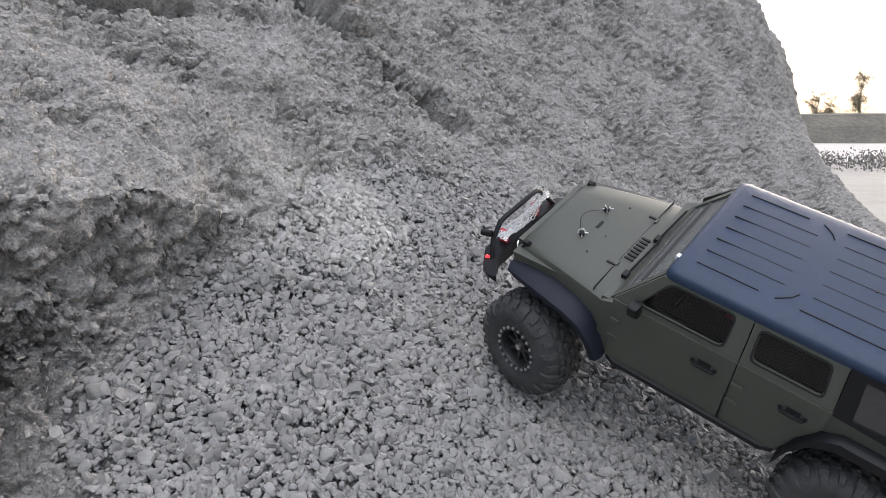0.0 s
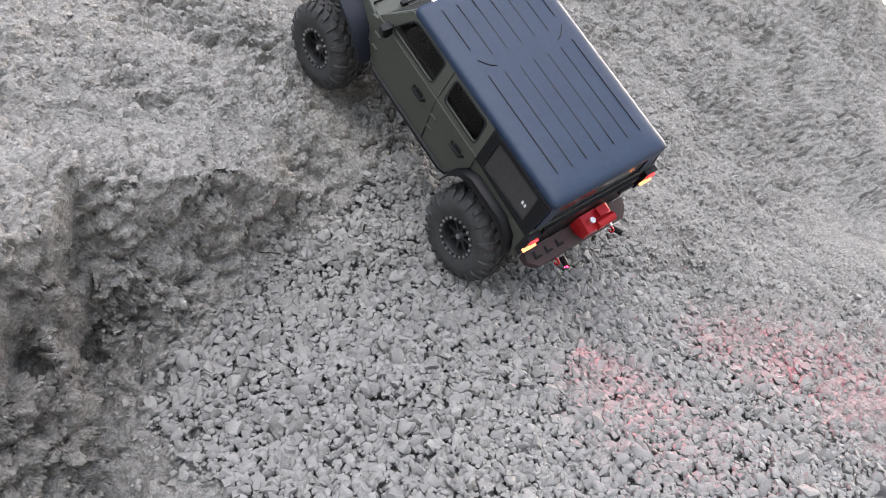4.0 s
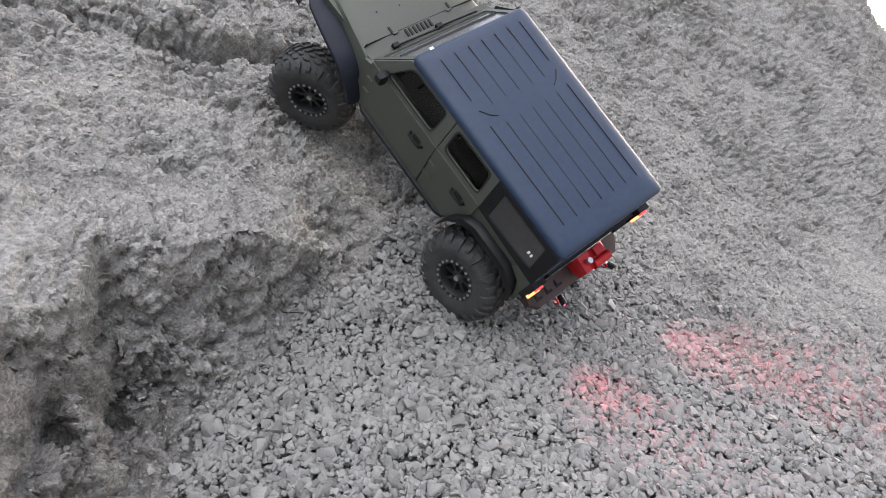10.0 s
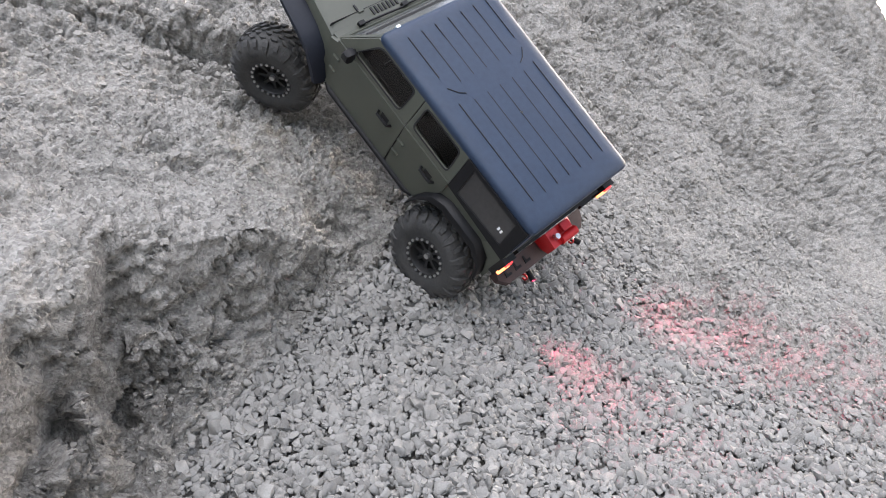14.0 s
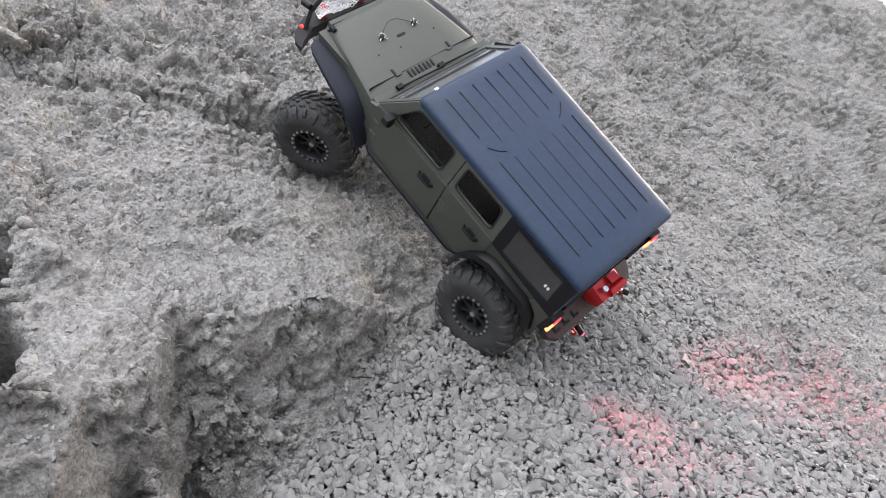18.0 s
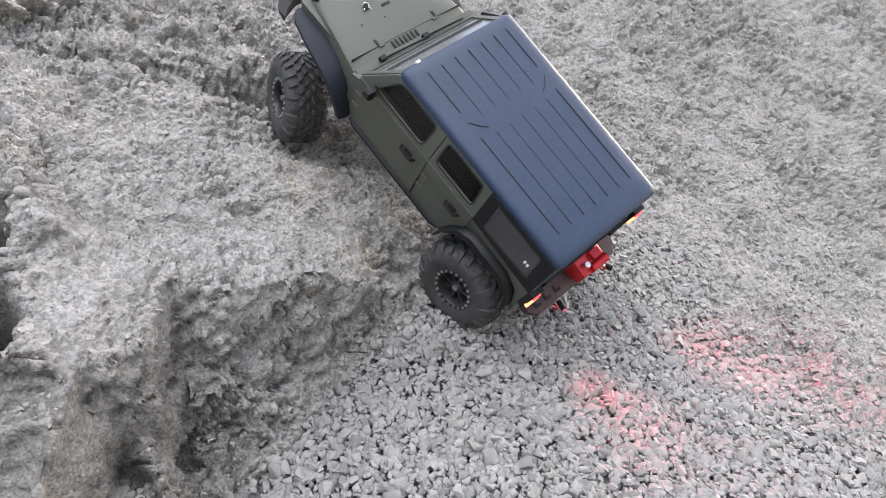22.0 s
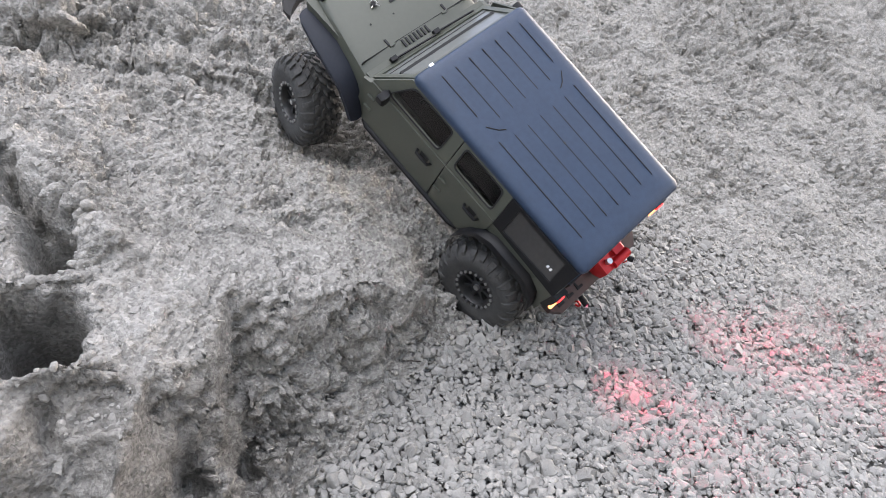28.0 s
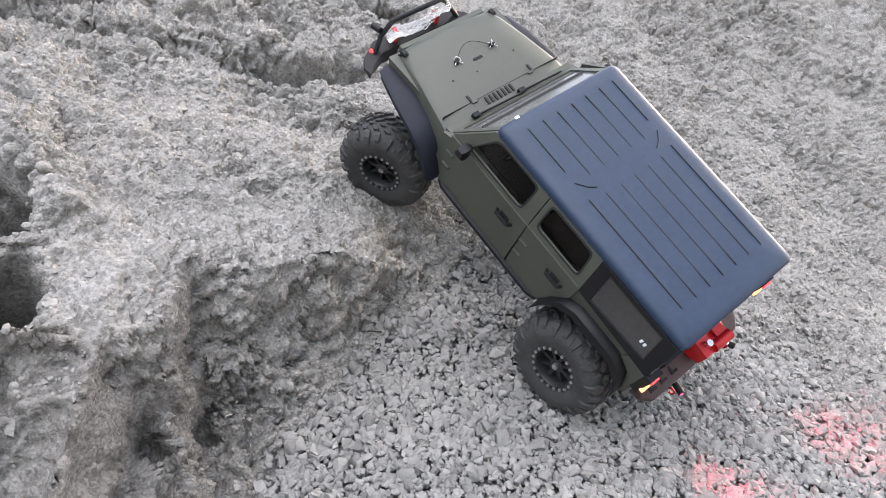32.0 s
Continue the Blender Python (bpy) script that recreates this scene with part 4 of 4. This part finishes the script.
    # sill rail
    part("rock_slider", tube([(s * 0.0905, 0.074, 0.0905), (s * 0.0940, 0.066, 0.0895), (s * 0.0940, -0.080, 0.0895), (s * 0.0905, -0.090, 0.0905)], 0.0038, 8), BLACK, car, "black side rail under the doors")
    # front fender and flare
    part("fender", soften(prism([(0.092, 0.150), (0.092, 0.100), (0.100, 0.122), (0.198, 0.124), (0.203, 0.144)], s * 0.062, s * 0.0765), 0.002), OLIVE, car)
    line = [(0.2060, 0.1220, 0.084), (0.2030, 0.1310, 0.087), (0.1920, 0.1355, 0.092), (0.1600, 0.1375, 0.100), (0.1220, 0.1365, 0.1065), (0.1020, 0.1300, 0.1080), (0.0860, 0.1120, 0.1080), (0.0770, 0.0920, 0.1060)]
    rings = []
    for k, (y, z, xo) in enumerate(line):
        (ya, za, _), (yb, zb, _) = line[max(k - 1, 0)], line[min(k + 1, len(line) - 1)]
        n = Vector((0, zb - za, ya - yb)).normalized() * (1 if zb - za > 0 or ya > yb else 1)
        n = n if n.z > 0 or abs(n.z) < 0.05 else -n
        p0, p1 = Vector((s * 0.060, y, z)), Vector((s * xo, y, z))
        rings.append([tuple(q) for q in (p0, p1 - Vector((s * 0.006, 0, 0)), p1 - n * 0.003, p1 - n * 0.009, p1 - n * 0.009 - Vector((s * 0.003, 0, 0)), p1 - n * 0.005 - Vector((s * 0.006, 0, 0)), p0 - n * 0.004)])
    part("front_flare", loft(rings), FLARE, car, "black plastic wheel-arch flare")
    line = [(-0.0935, 0.0960), (-0.1010, 0.1230), (-0.1130, 0.1430), (-0.1300, 0.1530), (-0.1820, 0.1530), (-0.2010, 0.1400), (-0.2100, 0.1150)]
    strip = [(y, z) for y, z in line] + [(y, z - 0.005) for y, z in reversed(line)]
    rings = [[(s * x, y, z - dz) for y, z in strip] for x, dz in ((0.086, 0.0), (0.0960, 0.0005), (0.1010, 0.0030), (0.1025, 0.0070))]
    part("rear_flare", loft(rings), BLACK, car, "black plastic wheel-arch flare")
    part("corner_guard", soften(prism([(-0.2145, 0.110), (-0.2145, 0.1640), (-0.1900, 0.1655), (-0.1860, 0.1560), (-0.2040, 0.1440), (-0.2110, 0.118)], s * 0.0910, s * 0.0940), 0.0012, 1), OLIVE, car)
    # tail lamp
    tl = part("tail_lamp", soften(box(min(s * 0.078, s * 0.0945), max(s * 0.078, s * 0.0945), -0.2205, -0.2120, 0.132, 0.166), 0.0015), BLACK, car)
    part("red_lens", soften(box(min(s * 0.082, s * 0.0915), max(s * 0.082, s * 0.0915), -0.2225, -0.2195, 0.156, 0.1615), 0.001), REDGLOW, tl, "lit red tail lens")
    part("amber_lens", soften(box(min(s * 0.079, s * 0.0955), max(s * 0.079, s * 0.0955), -0.2235, -0.2195, 0.1430, 0.1470), 0.0008), AMBER, tl, "lit amber tail lens")
    part("fuel_cap", rod((s * 0.0915, -0.199, 0.157), (s * 0.0935, -0.199, 0.157), 0.0055, 14), BLACK, car)


mirror_pair(side)

# hard top: a rounded lid
def lid_ring(hw, y0, y1, z, r, drop=0.0):
    out = []
    for cx, cy, a0 in ((hw - r, y1 - r, 0), (-hw + r, y1 - r, 90), (-hw + r, y0 + r, 180), (hw - r, y0 + r, 270)):
        for k in range(5):
            a = radians(a0 + 90 * k / 4)
            x, y = cx + r * math.cos(a), cy + r * math.sin(a)
            out.append((x, y, z - drop * (x / 0.075) ** 2))
    return out


lid = loft([lid_ring(0.0795, -0.2130, 0.0455, 0.2080, 0.007), lid_ring(0.0800, -0.2135, 0.0450, 0.2135, 0.007), lid_ring(0.0793, -0.2128, 0.0440, 0.2170, 0.007),
            lid_ring(0.0770, -0.2105, 0.0415, 0.2195, 0.007, 0.0003), lid_ring(0.0730, -0.2060, 0.0380, 0.2212, 0.007, 0.0005), lid_ring(0.0650, -0.1980, 0.0300, 0.2222, 0.007, 0.0008), lid_ring(0.0300, -0.1600, 0.0000, 0.2230, 0.007, 0.0008)])
roof = part("hard_top", lid, TOP, car, "navy black plastic hard top with long pressed ribs, sky reflection tinted in")
for i in range(7):
    x = -0.0575 + i * 0.01917
    z = 0.2231 - 0.0008 * (x / 0.075) ** 2
    a = 0.0 if i in (0, 6) else 0.004
    for y0, y1 in ((-0.1842, -0.0600 - a), (-0.0445 + (0.018 if i in (0, 6) else 0.0) + a, 0.0270)):
        part("roof_rib", soften(box(x - 0.00045, x + 0.00045, y0, y1, z - 0.003, z), 0.0002, 1), GROOVE, roof)


def bow(s):
    part("roof_rib", tube([(s * 0.0575, -0.040, 0.2222), (s * 0.0490, -0.050, 0.2226), (s * 0.0420, -0.0540, 0.2228)], 0.0006, 5), GROOVE, roof)


mirror_pair(bow)
part("roof_stud", rod((0.0, -0.1014, 0.220), (0.0, -0.1014, 0.2238), 0.0014, 10), RIM, roof)
part("roof_block", soften(box(-0.058, -0.053, 0.0425, 0.0455, 0.2130, 0.2185), 0.001), WHITE, roof, "small pale block at the front edge of the roof")

# rear wall, rear window, gate
back = part("rear_wall", frame_panel([(-0.086, -0.2135, 0.164), (0.086, -0.2135, 0.164), (0.078, -0.2110, 0.210), (-0.078, -0.2110, 0.210)], [(-0.066, -0.2135, 0.171), (0.066, -0.2135, 0.171), (0.062, -0.2115, 0.204), (-0.062, -0.2115, 0.204)], (0, 0.003, 0)), TOP, car)
bm = bmesh.new()
bm.faces.new([bm.verts.new(p) for p in ((-0.067, -0.2120, 0.170), (0.067, -0.2120, 0.170), (0.063, -0.2105, 0.205), (-0.063, -0.2105, 0.205))])
part("rear_window", bm, SMOKE, back, "smoked plastic rear window")
part("tailgate", soften(box(-0.070, 0.070, -0.2175, -0.2135, 0.112, 0.163), 0.0015), BLACK, car, "black tailgate")
part("gate_hinge", soften(box(0.045, 0.066, -0.2205, -0.2170, 0.146, 0.152), 0.001), BLACK, car)

# rear bumper with recovery gear
rb = part("rear_bumper", soften(loft([[(x, -0.219, 0.100), (x, y, 0.101), (x, y, 0.1105), (x, -0.219, 0.117)] for x, y in ((-0.080, -0.230), (-0.070, -0.240), (0.060, -0.240), (0.070, -0.230))]), 0.002), DARKRED, car, "dark brown steel rear bumper, red lamp glow in its colour")
for x in (-0.066, -0.050, -0.034):
    part("bumper_slot", soften(box(x - 0.0045, x + 0.0045, -0.2330, -0.2300, 0.1125, 0.1142), 0.0004, 1), GROOVE, rb)
    part("bumper_slot", soften(box(x - 0.0045, x - 0.0022, -0.2300, -0.2240, 0.1132, 0.1158), 0.0004, 1), GROOVE, rb)
winch = part("winch", soften(loft([[(x, y0, 0.1190), (x, -0.2190, 0.1190), (x, -0.2190, z1), (x, y0, z1 - 0.003)] for x, y0, z1 in ((-0.014, -0.2300, 0.1330), (-0.010, -0.2400, 0.1390), (0.024, -0.2400, 0.1390), (0.034, -0.2340, 0.1340))]), 0.0025), RED, car, "red anodised winch block on the rear bumper")
part("winch_drum", rod((0.004, -0.2360, 0.1365), (0.030, -0.2360, 0.1365), 0.0058, 14), RED, winch)
part("winch_step", soften(box(0.012, 0.026, -0.2300, -0.2200, 0.1385, 0.1425), 0.001), RED, winch)
part("winch_bolt", rod((0.000, -0.2300, 0.137), (0.000, -0.2300, 0.1432), 0.0036, 8), STEEL, winch, "bright bolt")
part("winch_bolt", rod((0.026, -0.2400, 0.128), (0.026, -0.2440, 0.128), 0.0022, 8), STEEL, winch, "bright bolt")
for x in (-0.045, 0.040):
    sh = part("shackle", ring(0.0032, 0.0012, 14, 6, 0.001, pose(x, -0.2450, 0.104, 0, 90, 0)), RED, rb, "small red shackle")
    part("shackle_pin", rod((x - 0.004, -0.2425, 0.104), (x + 0.004, -0.2425, 0.104), 0.0012, 8), STEEL, sh)


def beam_lamp(eye, aim, mat, label):
    """A small work lamp: a short open tube with a glowing disc at its bottom."""
    a = Vector(eye)
    d = (Vector(aim) - a).normalized()
    rot = d.to_track_quat("Z", "Y")
    bm = bmesh.new()
    rr = [(0.0038, 0.0), (0.0038, 0.0125), (0.0034, 0.0125), (0.0034, 0.002)]
    vs = [[bm.verts.new(a + rot @ Vector((r * math.cos(k * math.pi / 8), r * math.sin(k * math.pi / 8), h))) for k in range(16)] for r, h in rr]
    for p, q in zip(vs, vs[1:]):
        for k in range(16):
            bm.faces.new((p[k], p[(k + 1) % 16], q[(k + 1) % 16], q[k]))
    bm.faces.new(vs[0][::-1])
    lamp = part("work_lamp", bm, BLACK, car)
    part("lamp_disc", rod(a + d * 0.0022, a + d * 0.0030, 0.0030, 16), mat, lamp, label)


beam_lamp((-0.030, -0.2430, 0.0940), (-0.077, -0.4365, 0.1290), REDBEAM, "glowing red disc")
beam_lamp((0.050, -0.2430, 0.0940), (0.156, -0.430, 0.1055), REDFAR, "glowing red disc")
beam_lamp((-0.050, 0.2500, 0.1230), (-0.082, 0.4430, 0.084), WHITEBEAM, "glowing white disc")

# front bumper, hoop, chain
fb = part("front_bumper", soften(loft([[(x, y0, 0.103 - h), (x, y0 + d, 0.104 - h * 0.9), (x, y0 + d, 0.099), (x, y0, 0.102)] for x, y0, d, h in ((-0.083, 0.218, 0.012, 0.010), (-0.074, 0.226, 0.017, 0.018), (-0.052, 0.237, 0.020, 0.022), (0.052, 0.237, 0.020, 0.022), (0.074, 0.226, 0.017, 0.018), (0.083, 0.218, 0.012, 0.010))]), 0.002), BLACK, car, "black steel front bumper")
hoop = [(-0.062, 0.240, 0.098), (-0.050, 0.248, 0.116), (-0.036, 0.249, 0.132), (-0.030, 0.248, 0.1345), (0.030, 0.248, 0.1345), (0.036, 0.249, 0.132), (0.050, 0.248, 0.116), (0.062, 0.240, 0.098)]
part("hoop", tube(hoop, 0.0029, 10), BLACK, fb, "black tube hoop")
for s in (-1, 1):
    part("tow_hook", soften(box(s * 0.030 - 0.0022, s * 0.030 + 0.0022, 0.242, 0.252, 0.099, 0.116), 0.0012), RED, fb, "red tow hook")
    part("side_lamp", rod((s * 0.062, 0.2440, 0.0990), (s * 0.0632, 0.2475, 0.1010), 0.0020, 12), REDGLOW, fb, "small lit red marker lamp")
chain = bmesh.new()
rc = random.Random(5)
for lap in range(7):
    for k in range(40):
        f = k / 39
        x = -0.052 + 0.082 * f + 0.003 * lap
        sag = 4 * f * (1 - f)
        y = 0.2300 + 0.0042 * lap + 0.003 * math.sin(9 * f + lap) + rc.uniform(-0.001, 0.001)
        z = 0.121 + 0.010 * f - 0.016 * sag * (0.2 + 0.16 * lap) + 0.002 * (3 - lap) + rc.uniform(-0.001, 0.001)
        ring(0.0017, 0.00042, 10, 5, 0.0009, pose(x, y, z, 90 * (k % 2) + rc.uniform(-25, 25), rc.uniform(-25, 25), rc.uniform(-20, 20)), chain)
part("chain", chain, STEEL, fb, "bright steel chain draped over the bumper", smooth=True)

# cabin: roll cage, seats, dash
for s in (-1, 1):
    part("cage_bar", tube([(s * 0.066, 0.030, 0.172), (s * 0.062, 0.020, 0.205), (s * 0.062, -0.100, 0.206), (s * 0.064, -0.190, 0.174)], 0.0026, 7), BLACK, car)
    part("cage_bar", tube([(s * 0.064, -0.040, 0.172), (s * 0.062, -0.040, 0.206)], 0.0026, 7), BLACK, car)
    part("seat", soften(loft([[(s * 0.036 + a, y, z) for a in (-0.017, 0.017)] + [(s * 0.036 + a, y - 0.010, z) for a in (0.017, -0.017)] for y, z in ((-0.008, 0.1725), (-0.014, 0.186), (-0.020, 0.199))]), 0.003), SEAT, car, "red cloth seat inside the cabin")
for x in (0.0,):
    part("cage_bar", tube([(-0.062, -0.040, 0.206), (0.062, -0.040, 0.206)], 0.0026, 7), BLACK, car)
part("dashboard", soften(box(-0.070, 0.070, 0.050, 0.066, 0.1725, 0.186), 0.003), CABIN, car)

# chassis, axles, links
part("chassis", soften(box(-0.040, 0.040, -0.205, 0.215, 0.082, 0.100), 0.003), BLACK, car)
part("skid_plate", soften(box(-0.034, 0.034, -0.050, 0.050, 0.066, 0.084), 0.004), BLACK, car)
AXLES = []
for y in (-0.157, 0.157):
    ax = part("axle", rod((-0.090, 0, 0), (0.090, 0, 0), 0.0075, 12), BLACK, car)
    ax.matrix_basis = pose(0, y, 0.036, 0, 14, 0)
    AXLES.append(ax)
    part("differential", soften(box(-0.006, 0.030, -0.017, 0.017, -0.017, 0.017), 0.007), BLACK, ax)
    e = -1 if y > 0 else 1
    for s in (-1, 1):
        part("link", rod((s * 0.058, 0, -0.006), (s * 0.030, e * 0.115, 0.012), 0.0030, 8), STEEL, ax, "bright steel suspension link")
        part("shock", rod((s * 0.060, 0, 0.004), (s * 0.048, e * 0.016, 0.068), 0.0062, 12), BLACK, ax)
        if y > 0:
            part("steering_rod", rod((s * 0.002, 0.019, 0.004), (s * 0.083, 0.019, 0.004), 0.0026, 8), STEEL, ax, "bright steel steering rod")
        part("knuckle", soften(box(s * 0.084 - 0.006, s * 0.084 + 0.006, -0.009, 0.009, -0.012, 0.012), 0.002), BLACK, ax)


# wheels: the tyre with its lugs, the rim and the bead ring
def smaller(r):
    """The tyre's radii, drawn in towards the bead."""
    return 0.0245 + (r - 0.0245) * 0.90


def tyre(s):
    """s: the side that the rim faces."""
    n = 60
    prof = [(-0.0205, 0.0245), (-0.0228, 0.0310), (-0.0242, 0.0390), (-0.0238, 0.0455), (-0.0215, 0.0515), (-0.0165, 0.0558), (-0.0090, 0.0575), (0.0, 0.0580), (0.0090, 0.0575), (0.0165, 0.0558), (0.0215, 0.0515), (0.0238, 0.0455), (0.0242, 0.0390), (0.0228, 0.0310), (0.0205, 0.0245)]
    prof = [(x * 1.10, smaller(r)) for x, r in prof]
    bm = bmesh.new()
    vs = [[bm.verts.new((x, r * math.cos(2 * math.pi * k / n), r * math.sin(2 * math.pi * k / n))) for x, r in prof] for k in range(n)]
    for k in range(n):
        for j in range(len(prof) - 1):
            bm.faces.new((vs[k][j], vs[k][j + 1], vs[(k + 1) % n][j + 1], vs[(k + 1) % n][j]))
    return bm


def lug(side_, rows):
    """A block of the tread, given across the tyre: width, foot, crown, half length, lag."""
    rings = []
    for x, r0, r1, w, da in rows:
        r0, r1 = smaller(r0), smaller(r1)
        m = Matrix.Rotation(da, 4, "X")
        rings.append([tuple(m @ Vector((side_ * x * 1.10, y, r))) for y, r in ((-w, r0), (w, r0), (w * 0.8, r1), (-w * 0.8, r1))])
    return loft(rings)


CENTRE_LUG = ((0.0008, 0.0565, 0.0610, 0.0030, -0.05), (0.0032, 0.0565, 0.0616, 0.0044, -0.01), (0.0052, 0.0560, 0.0612, 0.0036, 0.03))
SIDE_LUG = ((0.0068, 0.0560, 0.0612, 0.0030, 0.00), (0.0095, 0.0555, 0.0612, 0.0046, 0.04), (0.0122, 0.0545, 0.0602, 0.0038, 0.08))
EDGE_LUG = ((0.0140, 0.0535, 0.0602, 0.0034, 0.0), (0.0180, 0.0520, 0.0590, 0.0048, 0.02), (0.0222, 0.0470, 0.0550, 0.0040, 0.03), (0.0246, 0.0420, 0.0480, 0.0022, 0.03))
SHORT_LUG = ((0.0150, 0.0535, 0.0600, 0.0028, 0.0), (0.0190, 0.0515, 0.0582, 0.0034, 0.02), (0.0226, 0.0480, 0.0540, 0.0026, 0.03))
LUGS = [(mesh_of(lug(k, r), "tread_lug", RUBBER), lag + more, pick_) for k, lag in ((-1, 0.0), (1, 0.5)) for r, more, pick_ in ((CENTRE_LUG, 0.0, 2), (SIDE_LUG, 0.42, 2), (EDGE_LUG, 0.05, 0), (SHORT_LUG, 0.05, 1))]


def wheel(name_pose, s):
    w = part("wheel", tyre(s), RUBBER, car, "black rubber tyre with deep chevron lugs, grey with dust")
    w.matrix_basis = name_pose
    for k in range(24):
        for block, lag, turn_of in LUGS:
            if turn_of != 2 and k % 2 != turn_of:
                continue
            ob = new("tread_lug", block)
            ob.parent = w
            ob.rotation_euler = (2 * math.pi * (k + lag) / 24, 0, 0)
    bm = bmesh.new()
    n = 36
    prof = [(0.0205, 0.0278), (0.0236, 0.0270), (0.0238, 0.0218), (0.0215, 0.0208), (0.0150, 0.0200), (-0.0190, 0.0190), (-0.0215, 0.0260), (0.0100, 0.0252)]
    vs = [[bm.verts.new((s * x, r * math.cos(2 * math.pi * k / n), r * math.sin(2 * math.pi * k / n))) for x, r in prof] for k in range(n)]
    for k in range(n):
        for j in range(len(prof)):
            bm.faces.new((vs[k][j], vs[k][(j + 1) % len(prof)], vs[(k + 1) % n][(j + 1) % len(prof)], vs[(k + 1) % n][j]))
    rim = part("rim", bm, RIM, w, "black beadlock rim")
    part("rim_back", rod((s * 0.006, 0, 0), (s * 0.010, 0, 0), 0.0198, 30), RIM, w)
    for k in range(8):
        m = Matrix.Rotation(2 * math.pi * k / 8, 4, "X")
        pts_ = [[tuple(m @ Vector((s * x, y, r))) for x, y in ((0.0105, -wd), (0.0165, -wd * 0.7), (0.0165, wd * 0.7), (0.0105, wd))] for r, wd in ((0.006, 0.0022), (0.0200, 0.0030))]
        part("spoke", loft(pts_), RIM, w)
    part("hub", soften(rod((s * 0.006, 0, 0), (s * 0.0170, 0, 0), 0.0080, 16), 0.001), RIM, w)
    part("hub_nut", rod((s * 0.0165, 0, 0), (s * 0.0205, 0, 0), 0.0036, 6), STEEL, w, "bright wheel nut")
    bolt = bpy.data.meshes.get("bolt") or mesh_of(rod((0, 0, 0), (0.0016, 0, 0), 0.0018, 8), "bolt", STEEL)
    for k in range(20):
        ob = new("bolt", bolt)
        ob.parent = w
        a = 2 * math.pi * k / 20
        ob.location = (s * 0.0239 - (0.0012 if s < 0 else 0), 0.0244 * math.cos(a), 0.0244 * math.sin(a))
    return w


WHEELS = [(wheel(pose(s * 0.0940, y, 0.0600), s), s, y) for y in (-0.157, 0.157) for s in (-1, 1)]



# ---- what moves ----
STEER = [(0, -12), (1, -12), (1.5, -6), (2, 2), (2.5, 4), (3, 8), (3.5, 8), (4.5, -6), (5.5, -18), (7.5, -20), (8.3, -10), (9, 32), (11, 30), (13, 29), (16.5, 27), (20, 24), (20.8, 5), (21.5, -20), (22.5, -30), (25.5, -30), (27.5, -18), (30, -18), (31, -16), (31.4, 15), (32, 24)]
DROOP = [(0, 0.051), (1, 0.054), (2, 0.050), (2.5, 0.044), (3.5, 0.037), (5.5, 0.012), (6, 0.014), (9, 0.020), (13, 0.018), (16.5, 0.012), (21, 0.008), (25.5, 0.005), (28, 0.004), (30, 0.005), (31, 0.015), (32, 0.024)]


def between(table, t):
    for (a, p), (b, q) in zip(table, table[1:]):
        if t <= b:
            return p + (q - p) * (t - a) / (b - a)
    return table[-1][1]


def motions():
    rows = [(t, pose(*p)) for t, *p in CAR_PATH]
    walk(car, rows)
    front = []
    spins, spin = [], 0.0
    for (t0, m0), (t1, m1) in zip(rows, rows[1:] + [rows[-1]]):
        left = between(DROOP, t0)
        lean = 9.0
        right = left - 0.2 * math.sin(radians(lean))
        front.append((t0, pose(0, 0.157, (left + right) / 2, 0, lean, 0)))
        spins.append(spin)
        ahead = (m1.translation - m0.translation).dot(m0.to_3x3() @ Vector((0, 1, 0)))
        spin -= max(-80.0, min(80.0, math.degrees(ahead / 0.0570)))
    walk(AXLES[1], front)
    for w, s, y in WHEELS:
        if y < 0:
            walk(w, [(t, pose(0, y, 0.036, 0, 14, 0) @ pose(s * 0.0940, 0, 0, a)) for (t, _), a in zip(rows, spins)])
        else:
            walk(w, [(t, m @ pose(s * 0.080, 0, 0, 0, 0, between(STEER, t)) @ pose(s * 0.016, 0, 0, a)) for (t, m), a in zip(front, spins)])


motions()
